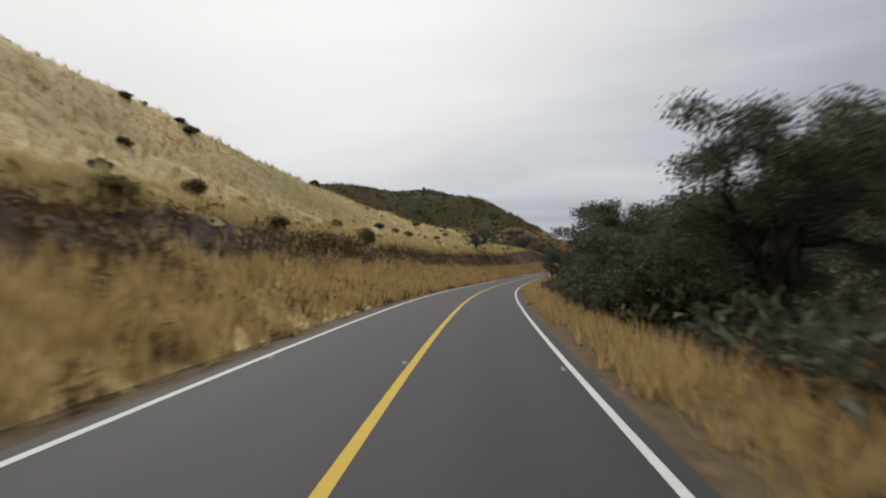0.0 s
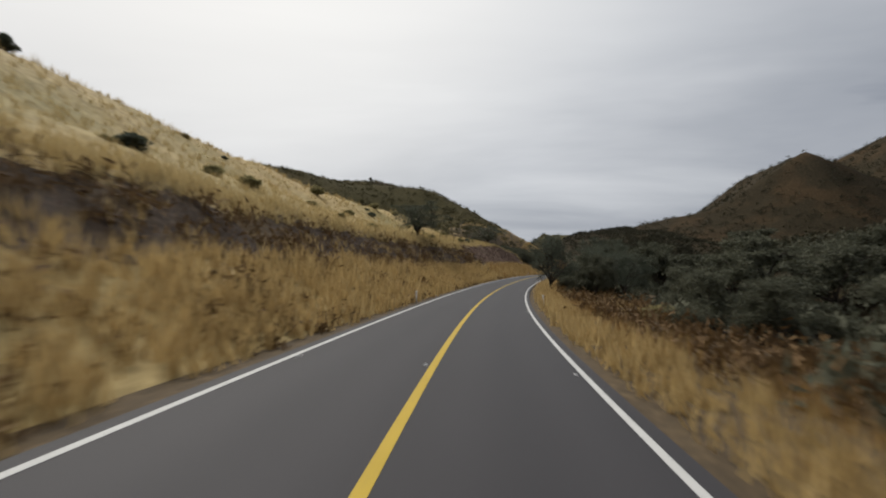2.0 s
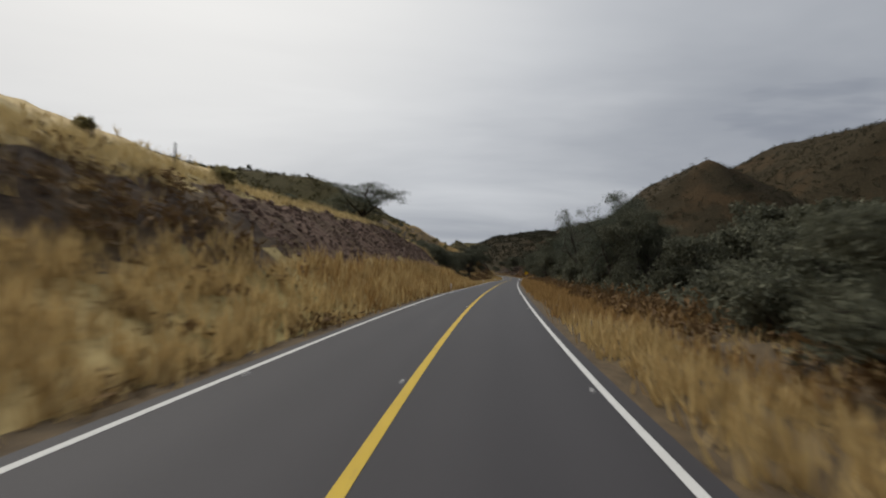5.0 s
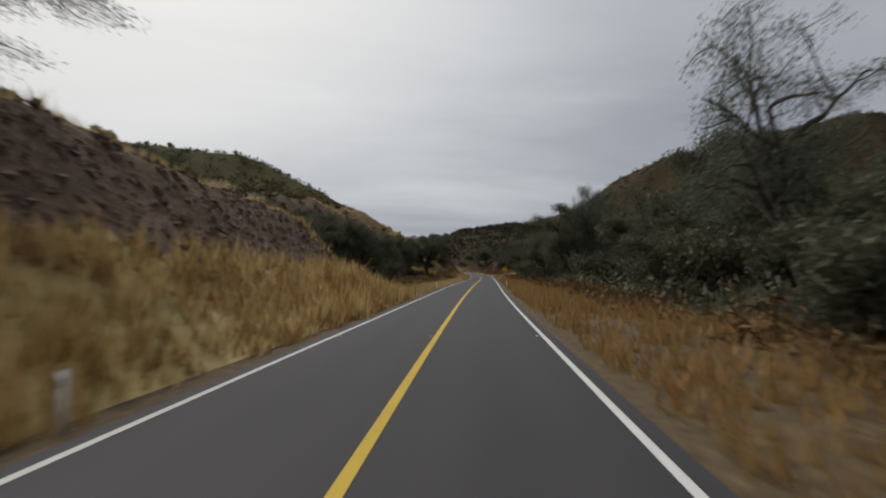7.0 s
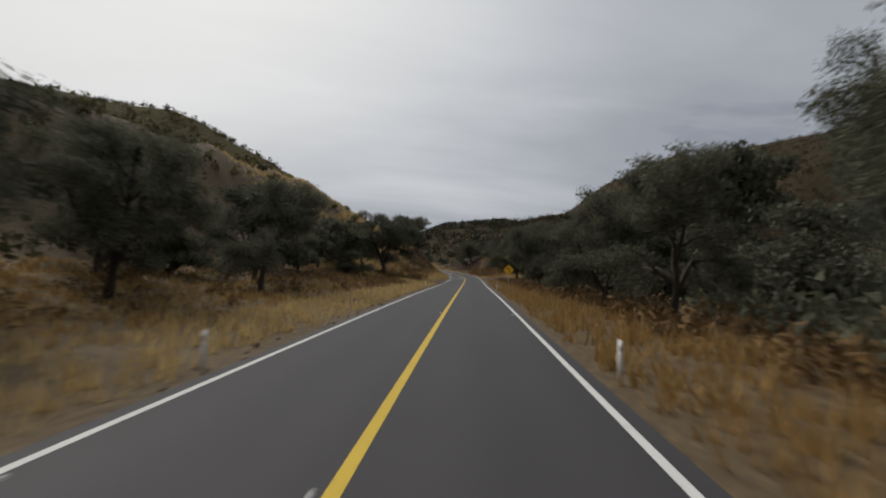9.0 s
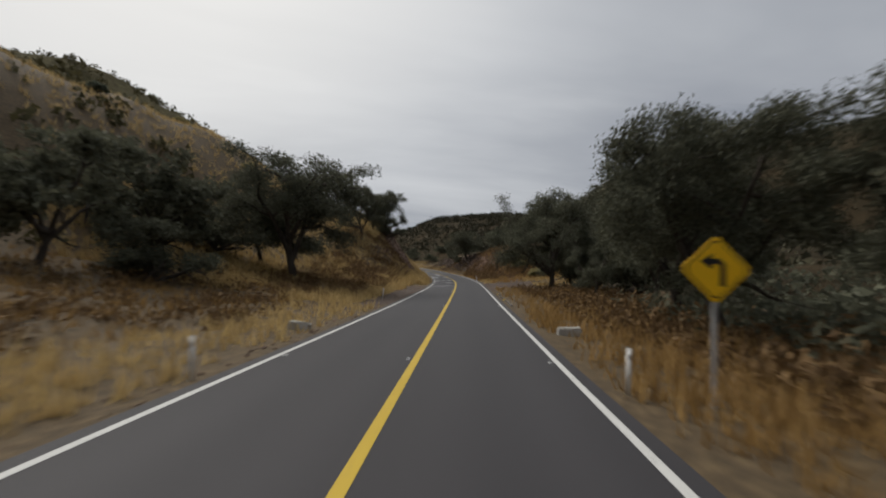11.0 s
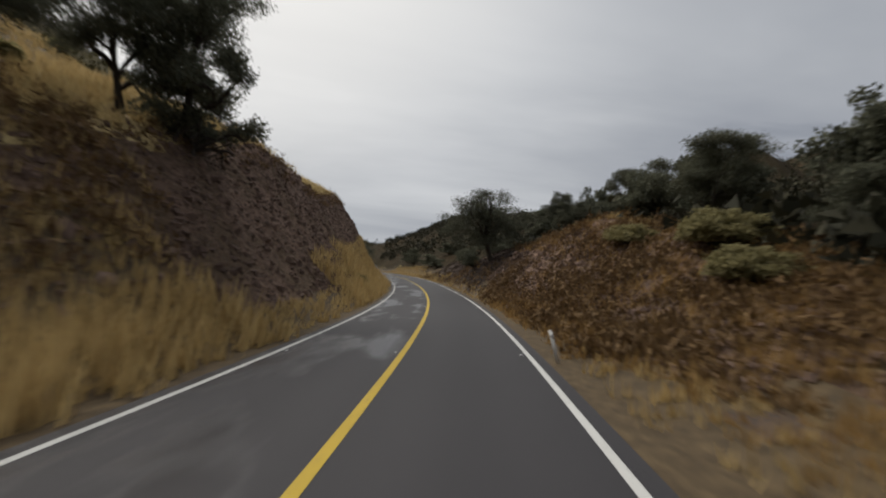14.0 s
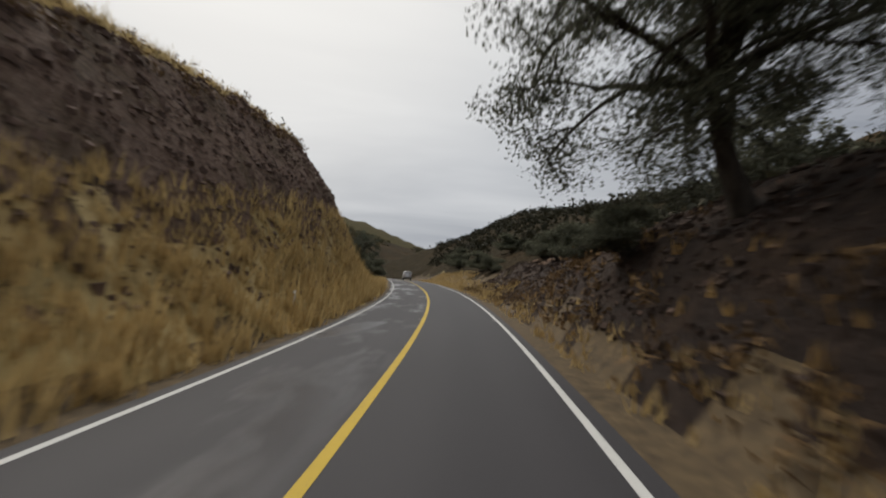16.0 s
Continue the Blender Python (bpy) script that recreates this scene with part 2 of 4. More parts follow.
def by_island(low, high, through_light=0.0):
    def build(nodes, links, b, node, noise_of, ramp, mix, bump):
        geo = node("ShaderNodeNewGeometry")
        tone = mix(geo.outputs["Random Per Island"], low, high)
        info = node("ShaderNodeObjectInfo")
        tone = mix(0.35, tone, mix(info.outputs["Random"], low, high))
        links.new(tone, b.inputs["Base Color"])
        if through_light:
            t = node("ShaderNodeBsdfTranslucent")
            links.new(tone, t.inputs[0])
            s = node("ShaderNodeMixShader", Fac=through_light)
            links.new(b.outputs[0], s.inputs[1])
            links.new(t.outputs[0], s.inputs[2])
            links.new(s.outputs[0], nodes["Material Output"].inputs[0])
    return build


def bark(nodes, links, b, node, noise_of, ramp, mix, bump):
    fine = noise_of(5.0, 7, 0.7, (1, 1, 0.25))
    links.new(ramp(fine, (0.3, (0.018, 0.015, 0.012)), (0.7, (0.085, 0.070, 0.056))), b.inputs["Base Color"])
    bump(fine, 0.8, 0.05)


def plain(colour, shade=0.75):
    def build(nodes, links, b, node, noise_of, ramp, mix, bump):
        links.new(mix(noise_of(3.0, 5), tuple(c * shade for c in colour), colour), b.inputs["Base Color"])
    return build


ASPHALT = material("worn asphalt", asphalt, 0.7, 0.2)
YELLOW = material("yellow road paint", paint((0.50, 0.35, 0.045), (0.09, 0.085, 0.075)), 0.7)
WHITE = material("white road paint", paint((0.54, 0.54, 0.52), (0.10, 0.098, 0.098)), 0.7)
STRAW = material("dry grassland", dry_ground)
VERGE = material("verge soil", verge_soil)
ROCKY = material("rock cutting", rock_face)
SCRUBBY = material("scrub hillside", hill_scrub, 1.0, 0.05)
GRAVEL = material("gravel", gravel)
DARKSCRUB = material("shrubby dark hillside", thick_scrub, 1.0, 0.05)
EARTH = material("dark earth bank, shade in colour", shaded_earth)
CUTSOIL = material("brown cut soil", cut_soil)
BLADE = material("dry grass blades", by_island((0.27, 0.178, 0.072), (0.62, 0.465, 0.215), 0.35))
BLADE_PALE = material("pale grass blades", by_island((0.36, 0.27, 0.115), (0.66, 0.53, 0.28), 0.3))
BLADE_BROWN = material("red brown grass blades", by_island((0.17, 0.094, 0.034), (0.42, 0.272, 0.105), 0.3))
WEED = material("dry brown weeds", by_island((0.075, 0.045, 0.022), (0.23, 0.145, 0.065), 0.15))
STONE = material("broken stone", by_island((0.074, 0.048, 0.037), (0.225, 0.154, 0.120)))
# matches the right bank's earth, so the same shade is in this colour
CLOD = material("dark earth clods, shade in colour", by_island((0.018, 0.012, 0.0095), (0.085, 0.057, 0.043)))
LEAF = material("dark oak leaves", by_island((0.050, 0.053, 0.037), (0.155, 0.158, 0.108), 0.28))
LEAF_GREY = material("grey green leaves", by_island((0.055, 0.064, 0.046), (0.15, 0.165, 0.12), 0.25))
LEAF_GREEN = material("olive green leaves", by_island((0.15, 0.135, 0.062), (0.33, 0.29, 0.145), 0.45))
SCRUB_LEAF = material("hillside scrub leaves", by_island((0.048, 0.044, 0.021), (0.130, 0.114, 0.053), 0.2))
SCRUB_DARK = material("dark scrub leaves", by_island((0.019, 0.020, 0.013), (0.062, 0.056, 0.032), 0.15))
BARK = material("dark bark", bark)
METAL = material("galvanised steel", plain((0.35, 0.35, 0.35)), 0.45, 0.5)
POSTWHITE = material("white plastic", plain((0.72, 0.72, 0.70)), 0.5, 0.4)
SIGNYELLOW = material("yellow sign sheet", plain((0.88, 0.52, 0.012), 0.92), 0.4, 0.4)
BLACK = material("black", plain((0.015, 0.015, 0.015)), 0.5, 0.4)
CARWHITE = material("white car paint", plain((0.70, 0.70, 0.70), 0.92), 0.3, 0.5)
GLASS = material("dark window glass", plain((0.02, 0.022, 0.025)), 0.08, 0.6)
TAILRED = material("red lamp glass", plain((0.30, 0.012, 0.010)), 0.25, 0.5)
KERB = material("worn kerb concrete", plain((0.22, 0.20, 0.18), 0.5), 0.9)
CONCRETE = material("whitewashed concrete", plain((0.46, 0.44, 0.40), 0.6), 0.85)

# ---- the road's line and the lie of the land ----
# bend of the road in thousandths per metre, and its level, every 15 m
CURVES = (-2.336, -2.233, -1.984, -2.268, -2.525, -2.456, -2.736, -2.759, -3.485, -3.328, -1.342, -0.556, -0.387, -0.612, -0.671, -0.116, 0.103, -0.053, 0.177, -0.010, 0.561, 2.305, 3.165, 3.480, 2.996, 3.321, 3.846, 2.972, 1.324, 0.121, -0.496, -0.715, -0.701, -0.575, -0.413, -0.254, -0.113, 0.011, 0.127)
LEVELS = (1.304, 1.214, 1.129, 0.956, 0.660, 0.338, 0.086, -0.049, -0.059, 0.039, 0.157, 0.204, 0.151, 0.070, 0.026, 0.011, -0.035, -0.155, -0.300, -0.401, -0.419, -0.383, -0.316, -0.208, -0.029, 0.268, 0.632, 1.012, 1.371, 1.629, 1.742, 1.779, 1.814, 1.849, 1.884, 1.920, 1.955, 1.991, 2.026)
ALONG = np.arange(-20.0, 556.0, 2.5)
bend = np.interp(ALONG, -20 + 15.0 * np.arange(len(CURVES)), CURVES) / 1000
HEADING = np.concatenate([[0], np.cumsum((bend[1:] + bend[:-1]) / 2 * 2.5)])
HEADING -= np.interp(0, ALONG, HEADING)
mid = (HEADING[1:] + HEADING[:-1]) / 2
ROAD_X = np.concatenate([[0], np.cumsum(-np.sin(mid) * 2.5)])
ROAD_Y = np.concatenate([[0], np.cumsum(np.cos(mid) * 2.5)])
ROAD_X -= np.interp(0, ALONG, ROAD_X)
ROAD_Y -= np.interp(0, ALONG, ROAD_Y)


def level_at(s):
    """The road's level: a smooth curve through LEVELS."""
    u = np.clip((np.asarray(s, float) + 20) / 15, 0, len(LEVELS) - 1.001)
    i = u.astype(int)
    k = np.array((LEVELS[0],) + LEVELS + (LEVELS[-1],))
    a, b, c, d = k[i], k[i + 1], k[np.minimum(i + 2, len(k) - 1)], k[np.minimum(i + 3, len(k) - 1)]
    t = u - i
    return 0.5 * (2 * b + (c - a) * t + (2 * a - 5 * b + 4 * c - d) * t ** 2 + (3 * b - a - 3 * c + d) * t ** 3)


# the road leans into its bends: degrees of cross fall, at metres along it
CANT_AT = (-20, 70, 85, 100, 120, 140, 155, 172, 190, 245, 257, 270, 285, 298, 320, 340, 380, 410, 440, 600)
CANT = (-3.0, -3.2, -3.1, -2.8, -2.4, -2.0, -1.6, -0.5, 0.2, 0.3, 1.0, 1.7, 2.5, 2.9, 2.7, 2.4, 2.4, 1.0, 0, 0)


def deck(s, o):
    """Height of the leaning road surface, carried on into the banks."""
    return level_at(s) + np.clip(o, -25, 25) * np.tan(np.radians(np.interp(s, CANT_AT, CANT)))


def place(s, o):
    """World x, y of a point o metres to the right of the yellow line, s metres along it."""
    s, o = np.asarray(s, float), np.asarray(o, float)
    h = np.interp(s, ALONG, HEADING)
    over = np.where(s > ALONG[-1], s - ALONG[-1], np.where(s < ALONG[0], s - ALONG[0], 0.0))
    x = np.interp(s, ALONG, ROAD_X) - np.sin(h) * over + np.cos(h) * o
    y = np.interp(s, ALONG, ROAD_Y) + np.cos(h) * over + np.sin(h) * o
    return x, y


def road_of(x, y):
    """The way back: s and o of world points."""
    s, o = np.empty_like(x), np.empty_like(x)
    for a in range(0, len(x), 20000):
        px, py = x[a:a + 20000], y[a:a + 20000]
        k = ((px[:, None] - ROAD_X) ** 2 + (py[:, None] - ROAD_Y) ** 2).argmin(1)
        dx, dy, h = px - ROAD_X[k], py - ROAD_Y[k], HEADING[k]
        s[a:a + 20000] = ALONG[k] - np.sin(h) * dx + np.cos(h) * dy
        o[a:a + 20000] = np.cos(h) * dx + np.sin(h) * dy
    return s, o


def table_at(rows, columns, table, x, y):
    x, y = np.clip(x, rows[0], rows[-1]), np.clip(y, columns[0], columns[-1])
    i = np.clip(np.searchsorted(rows, x) - 1, 0, len(rows) - 2)
    j = np.clip(np.searchsorted(columns, y) - 1, 0, len(columns) - 2)
    a, b = (x - rows[i]) / (rows[i + 1] - rows[i]), (y - columns[j]) / (columns[j + 1] - columns[j])
    return (table[i, j] * (1 - a) + table[i + 1, j] * a) * (1 - b) + (table[i, j + 1] * (1 - a) + table[i + 1, j + 1] * a) * b


# height of the banks above the road, by metres to the side, at stations along it
PROFILE = {-3.3: (-0.05,) * 21, 3.3: (-0.05,) * 21}
STATIONS = (-60, 0, 40, 80, 115, 140, 165, 187, 195, 230, 262, 285, 300, 312, 330, 350, 368, 380, 396, 450, 520)
PROFILE[-45] = (16.0, 19.0, 20.0, 20.0, 16.0, 13.0, 13.0, 10.0, 6.0, 4.5, 9.0, 15.0, 18.0, 21.0, 23.0, 22.0, 20.0, 19.0, 6.0, -2.0, -2.0)
PROFILE[-25] = (8.0, 10.0, 10.5, 10.5, 9.0, 9.0, 9.6, 7.5, 2.2, 1.5, 3.5, 6.0, 9.0, 12.5, 15.0, 14.6, 16.0, 16.0, 3.4, -1.0, -1.0)
PROFILE[-16] = (4.2, 5.2, 6.0, 6.8, 6.8, 7.0, 8.0, 6.6, 0.8, 0.5, 1.2, 1.6, 4.2, 8.6, 12.2, 11.6, 14.0, 14.2, 2.4, -0.5, -0.5)
PROFILE[-12] = (3.0, 3.7, 4.6, 5.0, 5.4, 5.8, 7.0, 5.8, 0.3, 0.2, 0.5, 0.8, 2.2, 6.4, 10.2, 9.8, 12.2, 12.8, 1.8, -0.3, -0.3)
PROFILE[-9] = (1.8, 1.9, 2.3, 2.5, 2.4, 3.2, 3.6, 2.9, 0.0, 0.0, 0.2, 0.3, 1.0, 3.8, 5.4, 5.6, 8.0, 8.8, 1.1, -0.2, -0.2)
PROFILE[-6] = (0.5, 0.6, 0.7, 0.8, 0.8, 0.9, 1.0, 0.8, -0.1, -0.1, -0.1, 0.0, 0.2, 0.8, 1.3, 1.3, 1.6, 1.7, 0.2, -0.1, -0.1)
PROFILE[-4.2] = (-0.1, -0.1, -0.1, -0.1, -0.1, -0.1, -0.1, -0.1, -0.1, -0.1, -0.1, -0.1, -0.1, -0.1, -0.1, -0.1, -0.1, -0.1, -0.1, -0.1, -0.1)
PROFILE[4.2] = (-0.1, -0.1, -0.1, -0.1, -0.1, -0.1, -0.1, -0.1, -0.1, -0.1, -0.1, -0.1, -0.1, -0.1, -0.1, -0.1, -0.1, -0.1, -0.1, -0.1, -0.1)
PROFILE[6] = (-0.1, -0.1, -0.1, -0.1, -0.1, -0.1, 0.0, 0.0, -0.1, -0.2, -0.2, -0.1, 0.0, 0.1, 0.4, 3.1, 0.4, 0.2, 0.2, 0.2, 0.2)
PROFILE[9] = (-0.3, -0.3, -0.3, -0.3, -0.3, -0.2, 0.0, 0.0, 0.0, -0.3, -0.4, -0.3, 0.1, 0.7, 4.3, 4.5, 2.8, 2.0, 2.0, 2.0, 2.0)
PROFILE[12] = (-0.5, -0.5, -0.5, -0.5, -0.5, -0.3, 0.0, 0.0, 0.0, -0.3, -0.4, -0.3, 0.3, 1.7, 6.0, 4.7, 4.2, 3.4, 3.8, 4.2, 4.2)
PROFILE[16] = (-0.8, -0.8, -0.8, -0.8, -0.8, -0.4, 0.0, 0.0, 0.0, -0.3, -0.4, -0.3, 0.7, 2.6, 6.4, 4.8, 5.2, 5.2, 6.0, 7.0, 7.0)
PROFILE[25] = (-1.5, -1.5, -1.5, -1.5, -1.2, -0.5, 0.0, 0.0, 0.3, 0.0, -0.2, 0.3, 1.4, 3.4, 6.0, 5.2, 7.5, 9.0, 11.0, 13.0, 13.0)
PROFILE[45] = (-2.0, -2.0, -2.0, -2.0, -1.5, -0.5, 0.0, 0.5, 1.0, 1.0, 1.0, 1.5, 3.0, 5.0, 6.0, 6.0, 10.0, 13.0, 18.0, 24.0, 24.0)
SIDES = np.array(sorted(PROFILE))
BANKS = np.array([PROFILE[o] for o in sorted(PROFILE)]).T
STATIONS = np.array(STATIONS)

# the hills, by metres across and along the valley's axis
HILLS = {}
DISTANCES = (-100, 0, 75, 150, 225, 300, 375, 450, 520, 600, 750, 1000, 1300, 1800, 3000)
HILLS[-900] = (100, 99, 99, 98, 99, 98, 96, 90, 88, 87, 93, 115, 161, 236, 343)
HILLS[-500] = (97, 95, 92, 90, 87, 85, 90, 88, 87, 89, 94, 103, 117, 131, 136)
HILLS[-300] = (89, 86, 82, 76, 70, 70, 89, 84, 85, 86, 85, 83, 83, 78, 70)
HILLS[-180] = (73, 66, 59, 51, 51, 66, 68, 83, 80, 67, 56, 52, 60, 55, 46)
HILLS[-110] = (54, 41, 25, 9, -2, 23, 60, 59, 43, 34, 25, 40, 60, 45, 197)
HILLS[-75] = (41, 25, -2, -28, 14, 25, 41, 30, 14, 10, 28, 31, 88, 118, 195)
HILLS[-50] = (29, 27, 19, 19, 17, 23, 25, 5, 8, 22, 12, 24, 66, 102, 181)
HILLS[-30] = (19, 19, 33, 5, 1, 21, 11, 6, 23, 28, 24, 20, 56, 99, 182)
HILLS[0] = (15, 15, 16, 4, 2, 12, 8, 17, 32, 40, 43, 43, 63, 106, 192)
HILLS[20] = (11, 11, 8, 1, 0, 8, 11, 20, 32, 41, 37, 46, 67, 109, 196)
HILLS[50] = (12, 11, 9, 8, 7, -4, 21, 30, 33, 45, 49, 54, 68, 109, 197)
HILLS[100] = (13, 12, 12, 11, 10, 9, 9, 17, 15, 20, 62, 62, 46, 48, 52)
HILLS[180] = (25, 24, 24, 22, 21, 18, 16, 15, 13, 10, 78, 57, 69, 105, 142)
HILLS[290] = (39, 39, 38, 36, 38, 42, 42, 35, 20, 6, 149, 155, 116, 134, 141)
HILLS[400] = (46, 46, 45, 44, 46, 49, 48, 39, 26, 5, 89, 162, 126, 137, 142)
HILLS[520] = (53, 53, 53, 52, 54, 58, 57, 48, 34, 33, 190, 224, 134, 139, 137)
HILLS[900] = (57, 57, 57, 57, 61, 66, 66, 57, 44, 39, 180, 205, 121, 113, 101)
ACROSS = np.array(sorted(HILLS), float)
RIDGES = np.array([HILLS[o] for o in sorted(HILLS)]).T
DISTANCES = np.array(DISTANCES)
AXIS = (0.292, 0.9564)


def ripple(x, y, size, seed):
    """Smooth uneven ground between -1 and 1, out of turned sine waves."""
    rng = np.random.RandomState(seed)
    total = np.zeros_like(x)
    for k in range(9):
        a, f, ph = rng.uniform(0, 2 * math.pi), rng.uniform(0.6, 2.2) / size, rng.uniform(0, 2 * math.pi)
        total += np.sin((x * math.cos(a) + y * math.sin(a)) * f * 2 * math.pi + ph) / 5
    return total


def land(x, y, s=None, o=None):
    """Height of the ground."""
    x, y = np.asarray(x, float), np.asarray(y, float)
    if s is None:
        s, o = road_of(x, y)
    near = deck(s, o) + table_at(STATIONS, SIDES, BANKS, s, o)
    far = table_at(DISTANCES, ACROSS, RIDGES, x * AXIS[0] + y * AXIS[1], x * AXIS[1] - y * AXIS[0])
    k = np.clip((s - 385) / 40, 0, 1)
    w = np.clip((np.abs(o) - 22 + 8 * k) / (23 + 22 * k), 0, 1)
    w = w * w * (3 - 2 * w)
    e = np.clip((s - 535) / 80, 0, 1)
    w = w + (1 - w) * e * e * (3 - 2 * e)
    rough = np.clip((np.abs(o) - 4.5) / 4, 0, 1)
    near = near + rough * (0.16 * ripple(x, y, 3.1, 3) + 0.22 * ripple(x, y, 8.5, 4))
    far = far + 1.2 * ripple(x, y, 42, 5) + 0.5 * ripple(x, y, 15, 6)
    return near * (1 - w) + far * w


def on_land(s, o):
    x, y = place([s], [o])
    return Vector((x[0], y[0], land(x, y)[0]))


# ---- mesh helpers ----
def mesh_of(name, verts, faces, materials, slots=None, smooth=False):
    me = bpy.data.meshes.new(name)
    verts, faces = np.asarray(verts, np.float32), np.asarray(faces, np.int32)
    n, k = faces.shape
    me.vertices.add(len(verts))
    me.vertices.foreach_set("co", verts.ravel())
    me.loops.add(n * k)
    me.loops.foreach_set("vertex_index", faces.ravel())
    me.polygons.add(n)
    me.polygons.foreach_set("loop_start", np.arange(0, n * k, k, dtype=np.int32))
    me.polygons.foreach_set("use_smooth", np.full(n, smooth))
    for m in materials:
        me.materials.append(m)
    if slots is not None:
        me.polygons.foreach_set("material_index", np.asarray(slots, np.int32))
    me.update()
    me.validate()
    return me


def part(name, bm, mat, parent, label="", smooth=False):
    me = bpy.data.meshes.new(name)
    bm.to_mesh(me)
    bm.free()
    me.materials.append(mat)
    for f in me.polygons:
        f.use_smooth = smooth
    ob = new(name, me)
    ob.parent = parent
    return tagged(ob, label)


def box_bm(size, at=(0, 0, 0), bevel=0.0, bm=None):
    bm = bm or bmesh.new()
    made = bmesh.ops.create_cube(bm, size=1.0)["verts"]
    bmesh.ops.scale(bm, vec=size, verts=made)
    bmesh.ops.translate(bm, vec=at, verts=made)
    if bevel:
        edges = list({e for v in made for e in v.link_edges})
        bmesh.ops.bevel(bm, geom=edges, offset=bevel, segments=2, affect="EDGES")
    return bm


def strip(name, mat, s0, s1, o0, o1, lift, step=2.0, skirt=0.0):
    """A ribbon along the road between two offsets, lying lift above its level."""
    s = np.arange(s0, s1 + step, step)
    offs = [o0, o1]
    if o1 - o0 > 2:
        offs = list(np.linspace(o0, o1, 9))
    rows = [(o, lift) for o in offs]
    if skirt:
        rows = [(o0 - 0.06, lift - skirt)] + rows + [(o1 + 0.06, lift - skirt)]
    verts, uv = [], []
    for o, up in rows:
        x, y = place(s, np.full_like(s, o))
        verts.append(np.stack([x, y, deck(s, np.full_like(s, o)) + up], 1))
        uv.append(np.stack([np.full_like(s, o), s], 1))
    n = len(s)
    i = np.arange(n - 1)
    faces = np.concatenate([np.stack([k * n + i, (k + 1) * n + i, (k + 1) * n + i + 1, k * n + i + 1], 1) for k in range(len(rows) - 1)])
    me = mesh_of(name, np.concatenate(verts), faces, [mat])
    layer = me.uv_layers.new(name="UVMap")
    flat = np.concatenate(uv)[faces.ravel()].astype(np.float32)
    layer.data.foreach_set("uv", flat.ravel())
    return new(name, me)


# ---- ground: one sheet, fine along the road and coarse to the horizon ----
def build_ground():
    s = np.arange(-60, 545, 1.25)
    side = np.concatenate([np.arange(3.3, 14, 0.45), np.arange(14, 26, 0.9), np.arange(26, 70, 2.2)])
    o = np.concatenate([-side[::-1], [-1.5, 1.5], side])
    S, O = np.meshgrid(s, o, indexing="ij")
    x, y = place(S.ravel(), O.ravel())
    z = land(x, y, S.ravel(), O.ravel())
    z = np.where(np.abs(O.ravel()) < 3.0, z - 0.3, z)
    n, k = S.shape
    idx = np.arange(n * k).reshape(n, k)
    faces = np.stack([idx[:-1, :-1].ravel(), idx[:-1, 1:].ravel(), idx[1:, 1:].ravel(), idx[1:, :-1].ravel()], 1)
    Sc, Oc = (S[:-1, :-1] + 0.6).ravel(), ((O[:-1, :-1] + O[:-1, 1:]) / 2).ravel()
    xc, yc = x[faces].mean(1), y[faces].mean(1)
    slot = np.zeros(len(faces), int)
    jag = ripple(xc, yc, 4.0, 11)
    slot[np.abs(Oc) < 8.5 + 0.8 * jag] = 1
    slot[(Oc > 6) & (Sc < 300)] = 1
    edge = Oc + 0.8 * jag
    slot[(Oc < -9) & (Sc < 350)] = 0
    Sc = Sc + 5 * ripple(xc, yc, 7.0, 12)
    cut = ((Sc > 132) & (Sc < 192) & (edge < -7.0) & (edge > -12.6)) | ((Sc > 306) & (Sc < 392) & (edge < -5.6) & (edge > np.where(Sc < 326, -11.8, -13.4))) \
        | ((Sc > 306) & (Sc < 386) & (edge > 5.2) & (edge < 12.5))
    slot[cut] = 2
    slot[(Sc < 133) & (edge < -8.2) & (edge > -11.8)] = 7
    lay = ((Sc > 284 + 4 * jag) & (Sc < 300) & (Oc > 3.2) & (Oc < 9 + jag)) | ((Sc > 262) & (Sc < 294) & (Oc < -3.2) & (Oc > -6.2 + jag))
    slot[lay] = 4
    slot[(Oc + 3 * jag > 20) & (Sc < 420)] = 6
    slot[(Oc + 4 * jag < -32) & (Sc > 205) & ((Sc < 270) | (Sc > 340) | (Oc < -52))] = 3
    # right bank by the oak: dark soil with tree shade coloured in
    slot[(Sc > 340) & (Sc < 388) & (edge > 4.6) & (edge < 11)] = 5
    slot[(Sc > 186) & (Sc < 285) & (Oc < -6)] = 1
    slot[(Sc > 392) & (np.abs(Oc) > 8 + 2 * jag)] = 6
    slot[(Sc > 336) & (Sc < 386) & (edge < -4.5) & (edge > -7.2)] = 0
    slot[(Sc > 262) & (Sc < 310) & (Oc < -6) & (edge > -19)] = 1
    slot[(Sc > 285) & (Sc < 350) & (edge < -13.5)] = 1
    slot[(Sc > 288) & (Sc < 400) & (Oc > 8.5) & (slot == 0)] = 6
    slot[(Sc < 192) & (Oc < -4.2) & (edge > -7.8)] = 0
    verts = np.stack([x, y, z], 1)
    gx = np.concatenate([-np.geomspace(5000, 700, 12), np.arange(-680, 1000, 10.0), np.geomspace(1010, 5000, 12)])
    gy = np.concatenate([-np.geomspace(5000, 300, 12), np.arange(-290, 1500, 10.0), np.geomspace(1510, 5000, 12)])
    X, Y = np.meshgrid(gx, gy, indexing="ij")
    fx, fy = X.ravel(), Y.ravel()
    fs, fo = road_of(fx, fy)
    fz = land(fx, fy, fs, fo)
    inside = (np.abs(fo) < 58) & (fs > -58) & (fs < 541)
    fz = np.where(inside, fz - 7.0, fz)
